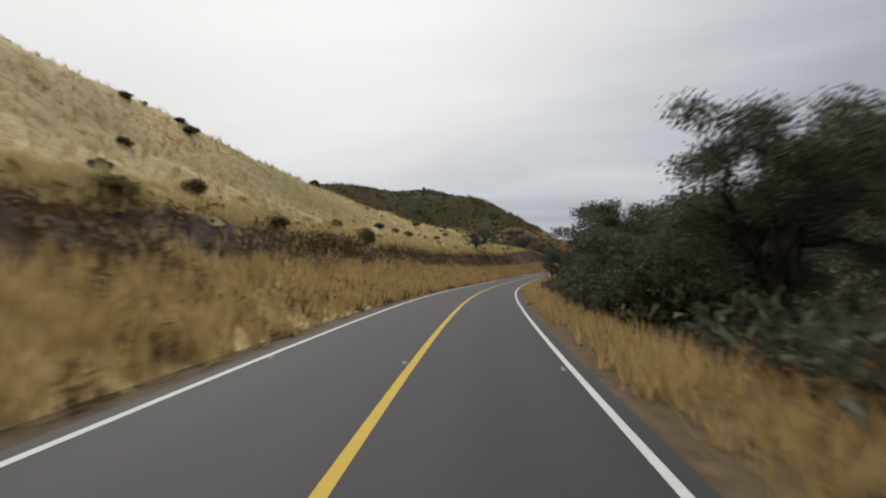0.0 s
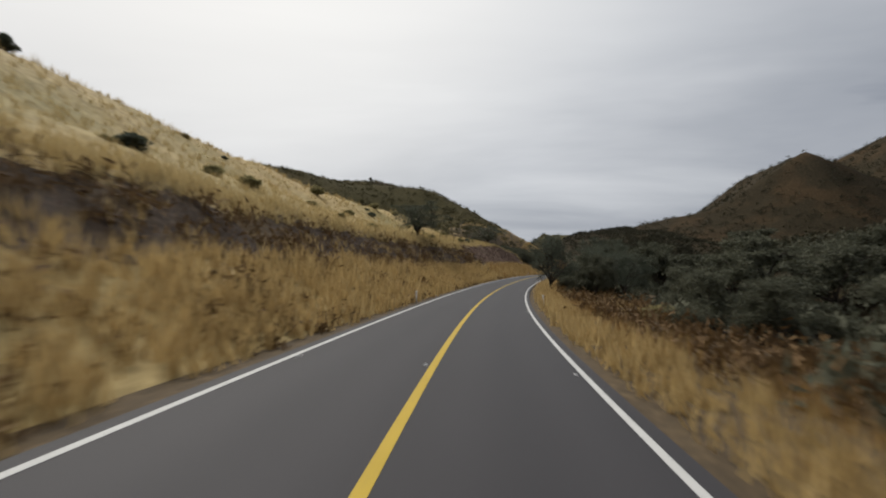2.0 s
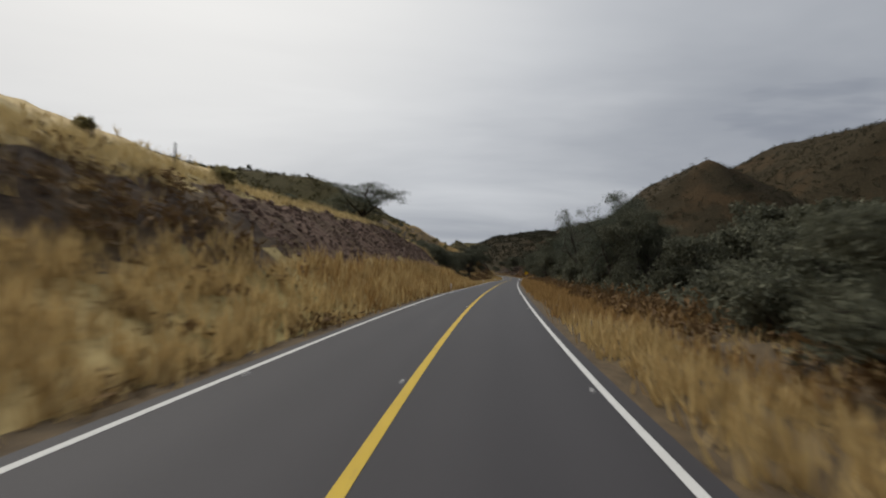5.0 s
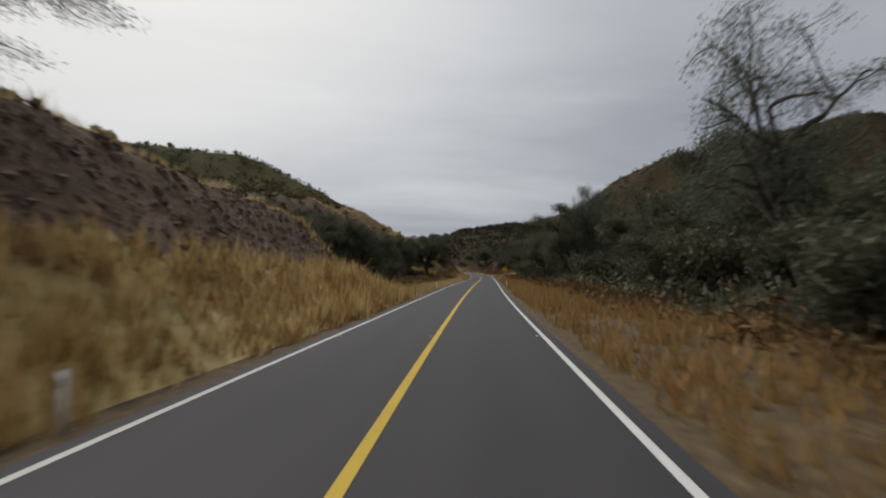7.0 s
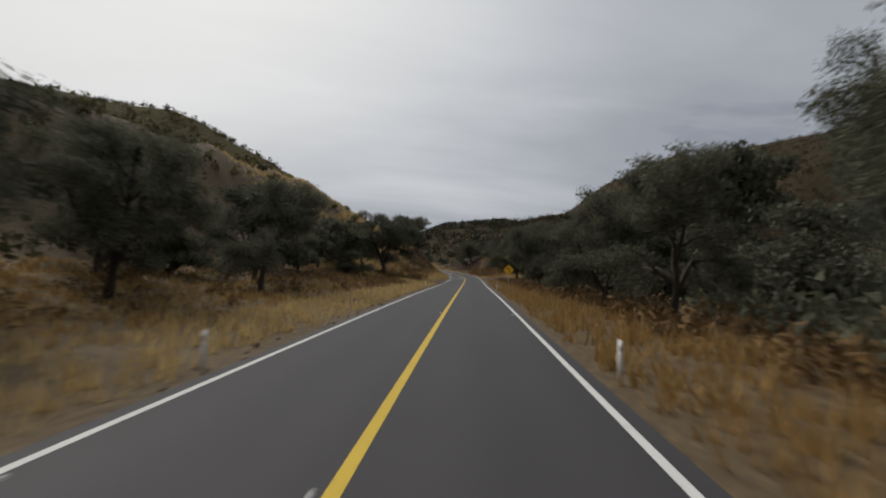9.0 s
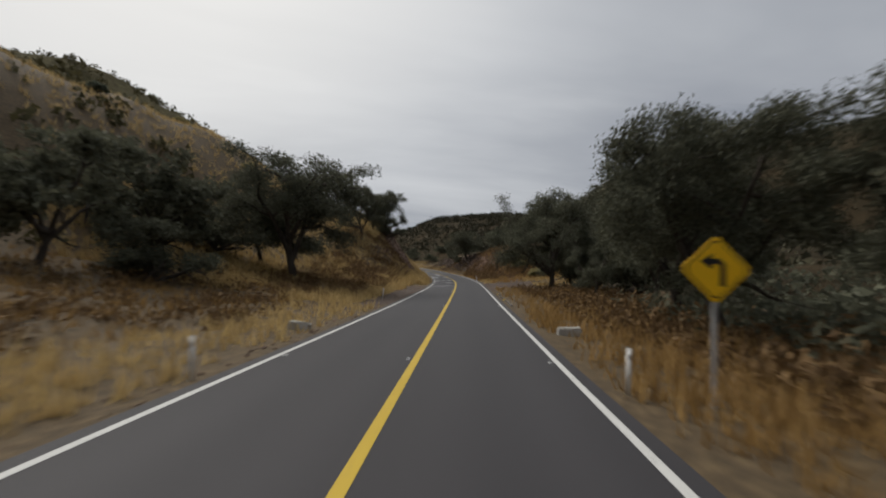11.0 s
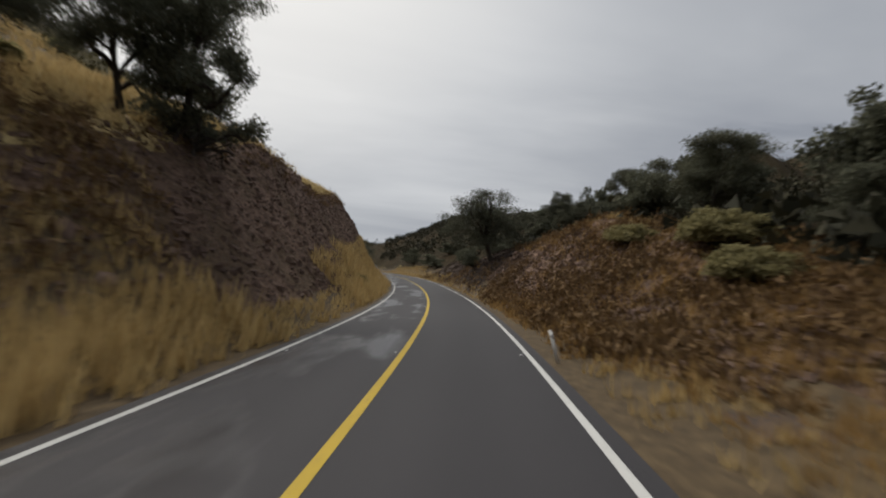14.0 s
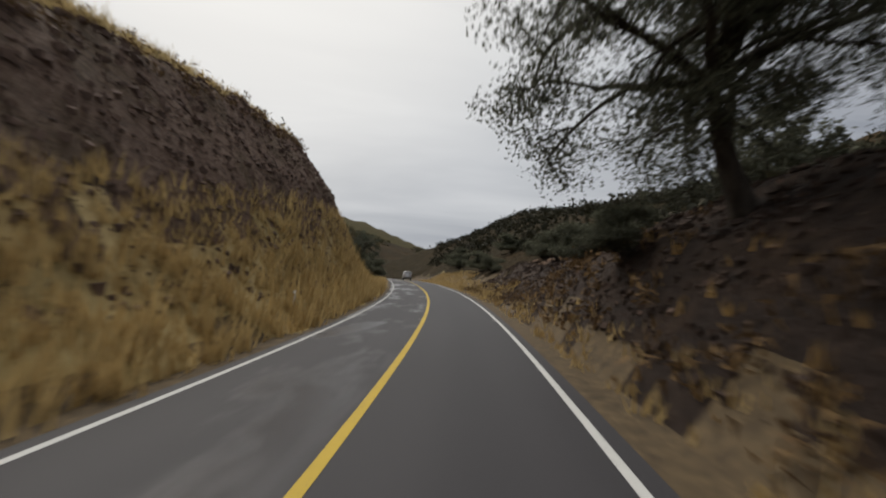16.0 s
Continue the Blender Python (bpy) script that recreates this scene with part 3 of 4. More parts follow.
    m, q = X.shape
    jdx = np.arange(m * q).reshape(m, q) + len(verts)
    more = np.stack([jdx[:-1, :-1].ravel(), jdx[1:, :-1].ravel(), jdx[1:, 1:].ravel(), jdx[:-1, 1:].ravel()], 1)
    cx, cy = fx[more - len(verts)].mean(1), fy[more - len(verts)].mean(1)
    along, over = cx * AXIS[0] + cy * AXIS[1], cx * AXIS[1] - cy * AXIS[0]
    wild = 25 * ripple(cx, cy, 90, 8)
    pale = (over < 0) & (along + wild < 205 + np.abs(over) * 0.12)
    slots = np.concatenate([slot, np.where(pale, 0, np.where((over > -60 - 120 * (along > 420)) & (along < 1100) & ((over > 0) | (along > 380)), 6, 3))])
    ob = new("ground", mesh_of("ground", np.concatenate([verts, np.stack([fx, fy, fz], 1)]), np.concatenate([faces, more]),
                               [STRAW, VERGE, ROCKY, SCRUBBY, GRAVEL, EARTH, DARKSCRUB, CUTSOIL], slots, True))
    return tagged(ob, "dry grass hills with rocky road cuttings", "ground", kind="structure")


ground = build_ground()
road = tagged(strip("road", ASPHALT, -60, 545, -3.28, 3.28, 0.03, skirt=0.2), "worn grey two-lane asphalt road", "road", kind="structure")
for name, mat, o0, o1, label in (("centre_line", YELLOW, -0.075, 0.075, "solid yellow painted centre line"),
                                 ("edge_line", WHITE, -3.04, -2.92, "worn white painted edge line"),
                                 ("edge_line", WHITE, 2.92, 3.04, "worn white painted edge line")):
    line = strip(name, mat, -60, 545, o0, o1, 0.035)
    line.parent = road
    tagged(line, label)

# ---- trees ----
def limb(path, radii, sides=7):
    """A bent tapered tube through points."""
    verts, faces = [], []
    for i, (p, r) in enumerate(zip(path, radii)):
        d = (path[min(i + 1, len(path) - 1)] - path[max(i - 1, 0)])
        d = d / (np.linalg.norm(d) + 1e-9)
        a = np.cross(d, (0.31, 0.87, 0.38))
        a /= np.linalg.norm(a) + 1e-9
        b = np.cross(d, a)
        for k in range(sides):
            t = 2 * math.pi * k / sides
            verts.append(p + r * (math.cos(t) * a + math.sin(t) * b))
    for i in range(len(path) - 1):
        for k in range(sides):
            faces.append((i * sides + k, i * sides + (k + 1) % sides, (i + 1) * sides + (k + 1) % sides, (i + 1) * sides + k))
    return verts, faces


def leaves_at(rng, centres, per, spread, size, droop=0.0, slim=0.6):
    """Small pointed leaf sprays scattered round the given centres."""
    c = np.repeat(np.asarray(centres), per, 0)
    n = len(c)
    off = np.clip(rng.normal(0, 1, (n, 3)), -1.4, 1.4) * np.array([spread, spread, spread * 0.6])
    off[:, 2] -= droop * rng.rand(n) ** 2 * 0.7
    p = c + off
    u = rng.normal(0, 1, (n, 3))
    u[:, 2] -= droop * 1.5
    u /= np.linalg.norm(u, axis=1)[:, None]
    v = np.cross(u, rng.normal(0, 1, (n, 3)))
    v /= np.linalg.norm(v, axis=1)[:, None]
    z = size * rng.uniform(0.6, 1.4, (n, 1))
    verts = np.stack([p - u * z, p + u * z * 0.6 + v * z * slim, p + u * z * 0.6 - v * z * slim], 1).reshape(-1, 3)
    return verts, np.arange(3 * n).reshape(n, 3)


def tree(seed, height=8.0, width=8.0, stem=1.6, per=150, leaf=0.072, spread=0.36, foliage=None, lean=0.1, bare=0.0, droop=0.5, limbs=5, slim=0.5, rise=(-0.1, 1.5), lean_to=None, wander=0.17):
    """A gnarled tree: a trunk with forking limbs, and a crown of leaf sprays on the twigs."""
    rng = np.random.RandomState(seed)
    verts, faces, tips = [], [], []

    def grow(start, way, length, radius, depth):
        steps = 5
        path, d = [start], way / np.linalg.norm(way)
        for _ in range(steps):
            d = d + rng.normal(0, wander if depth == 0 else 0.17, 3) + np.array([0, 0, 0.05 if depth < 2 else -0.05])
            d /= np.linalg.norm(d)
            path.append(path[-1] + d * length / steps)
        v, f = limb(path, np.linspace(radius, radius * 0.55, steps + 1), 8 if depth == 0 else 5)
        base = sum(len(a) for a in verts)
        verts.append(np.array(v))
        faces.append(np.array(f) + base)
        if depth >= 2:
            tips.extend(path[2:])
        if depth == 3:
            return
        n = limbs if depth == 0 else 4 if depth == 1 else 3
        turn0 = rng.uniform(0, 6.3)
        for k in range(n):
            a = turn0 + 2 * math.pi * k / n + rng.normal(0, 0.35)
            flat = width / height
            out = np.array([math.cos(a) * flat, math.sin(a) * flat, rng.uniform(*rise) if depth == 0 else rng.uniform(-0.55, 0.8)])
            at = path[rng.randint(3, steps + 1)] if depth == 0 else path[rng.randint(2, steps + 1)]
            way2 = d * (0.35 if depth == 0 else 0.8) + out
            grow(at, way2, length_of[depth + 1] * rng.uniform(0.75, 1.2), radius * (0.5 if depth == 0 else 0.46), depth + 1)

    length_of = [stem, height * 0.36, height * 0.25, height * 0.16]
    grow(np.zeros(3), np.array([*(lean_to or (lean * rng.normal(), lean * rng.normal())), 1.0]), stem, height * 0.028, 0)
    wood = np.concatenate(verts)
    tips = np.array(tips)
    tips = tips[tips[:, 2] > (0.14 if rise[0] > -0.2 else -0.1) * height]
    top = np.percentile(tips[:, 2], 94) + spread
    grow_by = height / top
    wide = width / (2 * np.percentile(np.hypot(tips[:, 0], tips[:, 1]), 96) + 2 * spread)
    fit_to = np.array([wide, wide, grow_by])
    keep = tips[rng.rand(len(tips)) >= bare]

    def rounded(p):
        """Draws long shoots back towards the crown's outline."""
        top_at, side_at = 0.78 * height, 0.36 * width
        z = np.where(p[:, 2] > top_at, top_at + 0.2 * height * np.tanh((p[:, 2] - top_at) / (0.2 * height)), p[:, 2])
        r = np.hypot(p[:, 0], p[:, 1]) + 1e-9
        floor_at = 0.17 * height if rise[0] > -0.2 and stem > 1.0 else -1.0
        z = np.where((r > 0.1 * width) & (z < floor_at), floor_at + 0.25 * (z - floor_at), z)
        k = np.where(r > side_at, (side_at + 0.14 * width * np.tanh((r - side_at) / (0.14 * width))) / r, 1.0)
        return np.stack([p[:, 0] * k, p[:, 1] * k, z], 1)

    lv, lf = leaves_at(rng, rounded(keep * fit_to), per, spread, leaf, droop, slim)
    taper = np.clip(wood[:, 2:3] / stem, 0, 1)
    wood = rounded(wood * (1 + (fit_to - 1) * taper))
    wood[:, 2] -= 0.25 * (wood[:, 2] < 0.05)
    holder = new("tree")
    trunk = new("trunk", mesh_of("trunk", wood, np.concatenate(faces), [BARK], smooth=True))
    crown = new("crown", mesh_of("crown", lv, lf, [foliage or LEAF]))
    trunk.parent = crown.parent = holder
    return holder


def bush(seed, per=34, leaf=0.11, foliage=None, clumps=34, tall=0.75):
    """A low many-stemmed shrub one metre wide or so, leafy to the ground."""
    rng = np.random.RandomState(seed)
    verts, faces, centres, base = [], [], [], 0
    for k in range(clumps):
        a, r = rng.uniform(0, 6.3), math.sqrt(rng.rand()) * 0.5
        h = tall * (1 - 1.6 * r * r) * rng.uniform(0.35, 1.1)
        tip = np.array([math.cos(a) * r, math.sin(a) * r, max(h, 0.06)])
        centres.append(tip)
        if k % 3 == 0:
            v, f = limb([tip * 0.05 + np.array([0, 0, -0.1]), tip * 0.5 + rng.normal(0, 0.03, 3), tip], [0.022, 0.015, 0.006], 4)
            verts.extend(v)
            faces.append(np.array(f) + base)
            base += len(v)
    lv, lf = leaves_at(rng, centres, per, 0.115, leaf)
    lv[:, 2] = np.maximum(lv[:, 2], -0.04)
    holder = new("shrub")
    stems = new("stem", mesh_of("stem", np.array(verts), np.concatenate(faces), [BARK]))
    crown = new("crown", mesh_of("crown", lv, lf, [foliage or LEAF_GREEN]))
    stems.parent = crown.parent = holder
    return holder


def stand(template, used, s, o, scale, turn, label, category, group="", sink=0.05):
    """Puts a template, or a copy of it once it is used, on the ground."""
    p = on_land(s, o)
    m = Matrix.LocRotScale(p - Vector((0, 0, sink)), Euler((0, 0, turn)), Vector(scale))
    if template in used:
        ob = copy_thing(template, m)
    else:
        ob = template
        ob.matrix_basis = m
        used.add(template)
    ob.scale = scale
    return tagged(ob, label, category, group)


used = set()
back_oaks = [tree(16, width=9, limbs=5, per=26, leaf=0.18, slim=0.6), tree(17, width=8, stem=1.9, limbs=5, per=26, leaf=0.18, slim=0.6)]
oaks = [tree(11, width=9, limbs=5), tree(12, width=8, stem=1.9, limbs=4, lean=0.3), tree(13, width=10, stem=1.3, limbs=6),
        tree(14, width=7, stem=2.2, limbs=4), tree(15, width=8.5, stem=1.5, limbs=5, lean=0.25)]
airy = [tree(21, width=9, stem=1.5, per=110, leaf=0.062, spread=0.34, foliage=LEAF_GREY, bare=0.1, limbs=5),
        tree(22, width=8, stem=1.2, per=110, leaf=0.062, spread=0.34, foliage=LEAF_GREY, bare=0.2, limbs=6, lean=0.3)]
open_oaks = [tree(38, width=9, stem=2.4, per=100, leaf=0.062, spread=0.36, limbs=8, lean_to=(-0.42, 0.05), droop=0.9, rise=(-0.15, 1.1), wander=0.07, bare=0.08)]
mesquites = [tree(23, width=8.5, stem=1.3, per=95, leaf=0.055, spread=0.36, foliage=LEAF_GREY, bare=0.12, limbs=7, rise=(0.1, 1.4), wander=0.12),
             tree(26, width=8.5, stem=1.1, per=95, leaf=0.055, spread=0.36, foliage=LEAF_GREY, bare=0.12, limbs=7, rise=(0.1, 1.4), wander=0.12)]
tall_bare = [tree(40, width=8.5, stem=4.0, per=42, leaf=0.052, spread=0.30, foliage=LEAF_GREY, bare=0.3, limbs=6, droop=0.7, rise=(0.1, 1.2), wander=0.12)]
greybare = [tree(39, width=8.5, stem=2.8, per=70, leaf=0.052, spread=0.30, foliage=LEAF_GREY, bare=0.15, limbs=6, droop=0.7, rise=(0.0, 1.3), wander=0.12)]
low = [tree(41, width=12, stem=0.5, per=44, leaf=0.19, spread=0.62, limbs=7, lean=0.2), tree(42, width=11, stem=0.6, per=44, leaf=0.19, spread=0.62, limbs=6)]

OAK, AIRY, BARE, LOW = "dark evergreen oak with a gnarled trunk beside the road", "half-bare grey-green mesquite tree on the grassy bank", \
    "tall thinly leaved grey tree with drooping twigs", "low bushy dark green tree leafy to the ground"
# kind, metres along, metres to the side, height, width
TREES = [
    ("oak", 14, 9.8, 7.1, 7.2), ("low", 17, 8.8, 5.4, 6.5), ("low", 24, 7.6, 4.6, 6.0), ("low", 31, 9.0, 5.4, 6.6),
    ("oak", 44, 12.5, 6.8, 8.5), ("low", 20, 7.4, 3.6, 5.0), ("low", 28, 7.2, 3.2, 4.6), ("low", 96, 8.5, 3.0, 4.4), ("low", 106, 7.6, 3.2, 4.6), ("low", 112, 9, 3.6, 5), ("oak", 35, 9.7, 7.6, 9.2), ("low", 37, 11, 4.0, 6.4), ("low", 52, 13, 4, 6), ("low", 58, 15, 4.2, 7), ("oak", 20, 13, 6.2, 7),
    ("low", 66, 16, 3.8, 6), ("low", 78, 18, 3.6, 6), ("low", 68, 13, 3.0, 4.6), ("low", 90, 17, 4.0, 6), ("oak", 95, 22, 6.0, 8.0), ("oak", 104, 28, 6.4, 8.0), ("oak", 88, 26, 5.6, 8.0), ("oak", 112, 24, 6.2, 8.0), ("low", 84, 20, 4.0, 7.0), ("low", 93, 31, 4.4, 8.0), ("oak", 122, 32, 7, 9), ("low", 46, 9.6, 3.4, 5), ("low", 71, 11.5, 3.4, 5),
    ("mesquite", 102.6, 5.4, 6.6, 6.0), ("airy", 104, 11.0, 6.0, 7.0), ("airy", 99, 12.6, 5.2, 7.0), ("airy", 108, 12, 5.2, 7.0), ("low", 110, 9.6, 3.4, 5.0), ("oak", 122, 20.6, 6.6, 7.0), ("oak", 119, 20, 7.0, 9.0),
    ("low", 101, 10, 3.4, 5), ("oak", 95.5, 9.4, 4.6, 4.8), ("low", 121, 8.5, 3.6, 5.0), ("low", 128, 11, 4.0, 6.5), ("oak", 141, 19, 6.5, 9), ("low", 135, 14, 4.6, 8),
    ("low", 146, 15, 5, 8), ("oak", 152, 22, 8, 9), ("mesquite", 153.5, 10.4, 8.8, 8.2), ("oak", 151.5, 12.6, 7.4, 8.0), ("low", 158.5, 11.2, 5.2, 6.6), ("oak", 159, 14.0, 7.4, 8.0), ("oak", 163, 15.5, 6.6, 7.5),
    ("mesquite", 112.8, -13.8, 5.1, 10.0), ("mesquite", 165.5, -15.0, 4.8, 10.8), ("airy", 175, -14.2, 1.3, 3.0),
    ("tall_bare", 166.6, 10.0, 9.4, 6.6), ("low", 166, 13.6, 5.6, 7.4), ("low", 163.5, 9.6, 4.4, 5.4), ("low", 176, 15, 7.6, 9), ("oak", 172, 13.2, 7.0, 7.6), ("oak", 179, 13.4, 7.0, 7.6), ("oak", 187, 13.2, 6.4, 7.2), ("bare", 182, 16, 9.5, 7.5), ("oak", 180, 16, 9.4, 9),
    ("low", 186, 14, 7.6, 9), ("low", 193, 12.8, 6.2, 7.5), ("oak", 201, 9.9, 8.4, 7.2), ("bare", 199.5, 11.9, 10.0, 5.6), ("oak", 206, 13.4, 8.0, 8.5),
    ("bare", 213, 16.4, 11.6, 6.6), ("oak", 213, 8.6, 6.8, 6.6), ("oak", 221, 8.2, 6.8, 6.6), ("oak", 231, 8.6, 6.0, 7.4),
    ("oak", 228, 12.6, 9.4, 8.2), ("oak", 226, 16.4, 10.4, 8.6), ("oak", 238, 11, 7.4, 8), ("oak", 247, 13, 7.8, 8), ("oak", 252, 9.5, 8.2, 8.4),
    ("low", 196, 20, 6, 9), ("low", 218, 17, 6, 9), ("low", 240, 17, 6, 9), ("low", 222, 11.5, 4.6, 6), ("low", 233, 12, 4.4, 6),
    ("oak", 200, -14.8, 7.6, 9.0), ("oak", 203, -11.8, 6.8, 8), ("oak", 213, -13.5, 7.4, 8.4), ("oak", 224, -12.0, 7.8, 8.4),
    ("oak", 208, -21, 8.4, 10), ("oak", 219, -19, 8.4, 10), ("oak", 233, -17, 7.8, 9), ("oak", 243, -23, 8.4, 10), ("oak", 228, -26, 9, 10),
    ("low", 228, -21, 4.4, 7), ("low", 248, -19, 4.4, 7), ("low", 199, -24, 5, 8),
    ("oak", 276.3, -14.0, 11.2, 13.4), ("oak", 266, -19, 7.6, 9.0), ("oak", 268, -26, 7.0, 8), ("low", 276, -21, 4.5, 8), ("oak", 258, -20, 7.5, 8.5), ("low", 261, -16, 4.0, 6),
    ("oak", 281, -19, 8, 8.5), ("low", 270, -22, 5, 8),
    ("oak", 260, 11.8, 9.8, 9.0), ("oak", 270, 14.4, 6.2, 6.4), ("oak", 274, 11.6, 5.8, 5.6), ("oak", 272, 19, 7, 8),
    ("oak", 284.4, 9.75, 10.6, 10.8), ("oak", 288, 12.8, 8.0, 9.0), ("low", 286, 13.4, 4.0, 6.0), ("oak", 294.5, 13.8, 8.6, 8.6), ("low", 280, 17, 5, 8), ("low", 294, 18, 5.0, 8), ("low", 285, 14.5, 4.2, 6),
    ("oak", 310.6, -14.5, 8.2, 8.8), ("oak", 319.6, -12.2, 7.8, 8.8), ("oak", 317.8, -13.8, 6.6, 7.6), ("low", 319.6, -11.4, 4.0, 6.0),
    ("oak", 321.5, 13.8, 5.2, 7.4), ("oak", 312, 19.5, 6.6, 8.0), ("oak", 318.5, 21, 7.0, 8.0), ("low", 315, 16.8, 3.4, 5.6), ("low", 309, 17.4, 3.4, 6.0), ("oak", 306, 18, 7.6, 7.4), ("low", 306, 25, 5, 9), ("low", 318, 27, 5, 9), ("low", 312, 20, 5, 8),
    ("airy_oak", 347.4, 7.1, 6.7, 12.4), ("low", 350, 5.6, 1.6, 3.0), ("low", 358.5, 6.8, 2.0, 3.4), ("low", 372, 9.5, 2.6, 5), ("low", 384, 12, 3, 6), ("low", 393, 8.5, 2.2, 4), ("low", 404, 14, 3, 6), ("oak", 334, 16, 4.6, 6), ("oak", 349, 15.6, 6.6, 4.8), ("oak", 350.5, 20, 7.6, 6.5), ("oak", 338.5, 12.6, 3.2, 4.6), ("low", 329, 15, 3.4, 6), ("low", 340, 16, 3.6, 7), 
    ("oak", 328, 19.5, 4.8, 5.5), ("oak", 333, 22, 6.0, 6.5), ("oak", 362, 18, 5.5, 7),
    ("low", 376, 15, 3.4, 6), ("airy", 388, -6.8, 4.2, 4.6), ("low", 398, -8, 3.6, 6), ("low", 412, -9, 3.4, 6),
    ("low", 430, -6.5, 4.0, 8), ("low", 446, -8, 4.5, 9), ("low", 440, 12, 4, 8), ("low", 425, 10, 3.5, 7), ("low", 400, 9, 3, 6),
]
OPEN = "dark evergreen oak with an open drooping crown on the bank"
KINDS = {"airy_oak": (open_oaks, OPEN), "oak": (oaks, OAK), "airy": (airy, AIRY), "mesquite": (mesquites, AIRY), "bare": (greybare, BARE), "tall_bare": (tall_bare, BARE), "low": (low, LOW)}
TURN = random.Random(5)
for n, (kind, s, o, high, wide) in enumerate(TREES):
    models, label = KINDS[kind]
    pick = random.Random(int(s * 31 + o * 17))
    if kind == "oak" and abs(o) > 16.2:
        models = back_oaks
    model = models[pick.randrange(len(models))]
    own = {"airy_oak": 9.0, "oak": 8.5, "airy": 8.5, "mesquite": 8.5, "bare": 8.5, "tall_bare": 8.5, "low": 11.5}[kind]
    stand(model, used, s, o, (wide / own, wide / own, high / 8.0), 0.0 if kind == "airy_oak" else pick.uniform(0, 6.28), label, "tree", "trees along the road")

# ---- shrubs on the banks and the open hillside ----
bushes = [bush(51), bush(52, foliage=LEAF_GREY), bush(53, tall=0.9), bush(54, tall=0.6)]
large_bushes = [bush(55, per=110, leaf=0.042, clumps=60), bush(56, per=110, leaf=0.042, clumps=60, tall=0.85)]
SHRUB = "olive green shrub on the dry grass slope"
for s, o, wide, high in ((76, 10.5, 1.8, 1.2), (196, 11.6, 3.0, 1.9), (44.4, -11.5, 1.6, 2.1), (314, 11.2, 2.4, 1.6), (323, 10.6, 2.2, 1.3),
                         (318, 12.6, 3, 2), (337, -5.6, 1.1, 0.9), (303, 12, 2.6, 1.6), (16, -12.5, 1.8, 0.9), (28, -12, 1.6, 0.9), (24, -8.5, 1.5, 0.6)):
    stand(large_bushes[int(s) % 2], used, s, o, (wide, wide, high), TURN.uniform(0, 6.28), SHRUB, "shrub", "roadside shrubs")
for n in range(170):
    s, o = TURN.uniform(-10, 210), -13 - 125 * TURN.random() ** 1.5
    size = min(TURN.uniform(0.8, 2.1), 0.25 - 0.06 * o)
    stand(bushes[n % 4], used, s, o, (size, size, size * TURN.uniform(0.6, 1.0)), TURN.uniform(0, 6.28), SHRUB, "shrub", "hillside shrubs")
for n in range(90):
    s, o = TURN.uniform(-10, 215), -14 - 70 * TURN.random()
    size = TURN.uniform(0.45, 1.0)
    stand(bushes[n % 4], used, s, o, (size, size, size * TURN.uniform(0.6, 1.0)), TURN.uniform(0, 6.28), SHRUB, "shrub", "hillside shrubs")
for n in range(40):
    s, o = TURN.uniform(262, 345), -16 - 70 * TURN.random()
    size = TURN.uniform(0.9, 2.4)
    stand(bushes[n % 4], used, s, o, (size, size, size * TURN.uniform(0.6, 1.0)), TURN.uniform(0, 6.28), SHRUB, "shrub", "hillside shrubs")


# ---- grass ----
def grass(name, seed, zones, mat, label):
    """Upright tapering blades in tufts. Zones: s0, s1, o0, o1, tufts per square metre, height, blades."""
    rng = np.random.RandomState(seed)
    verts, count = [], 0
    for s0, s1, o0, o1, thick, high, blades in zones:
        n = int(abs((s1 - s0) * (o1 - o0)) * thick)
        s, o = rng.uniform(s0, s1, n), rng.uniform(o0, o1, n)
        x, y = place(s, o)
        patch = ripple(x, y, 5.0, 21) + 0.5 * ripple(x, y, 17.0, 22)
        keep = patch + rng.normal(0, 0.35, n) > -1.2
        s, o, x, y, patch = s[keep], o[keep], x[keep], y[keep], patch[keep]
        z = land(x, y, s, o)
        h = high * rng.uniform(0.55, 1.15, len(x)) * (1 + 0.25 * patch)
        root = np.repeat(np.stack([x, y, z], 1), blades, 0)
        h = np.repeat(h, blades) * rng.uniform(0.55, 1.1, len(root))
        a = rng.uniform(0, 6.283, len(root))
        root[:, :2] += rng.normal(0, 0.13, (len(root), 2)) * (high + 0.3)
        root[:, 2] -= 0.05
        tip = root + np.stack([rng.normal(0, 0.24, len(root)) * h, rng.normal(0, 0.24, len(root)) * h, h], 1)
        w = (0.018 + 0.022 * high) * rng.uniform(0.7, 1.4, len(root))
        d = np.stack([np.cos(a) * w, np.sin(a) * w, 0 * a], 1)
        verts.append(np.stack([root - d, root + d, tip], 1).reshape(-1, 3))
    v = np.concatenate(verts)
    ob = new(name, mesh_of(name, v, np.arange(len(v)).reshape(-1, 3), [mat]))
    return tagged(ob, label, "grass", kind="stuff")


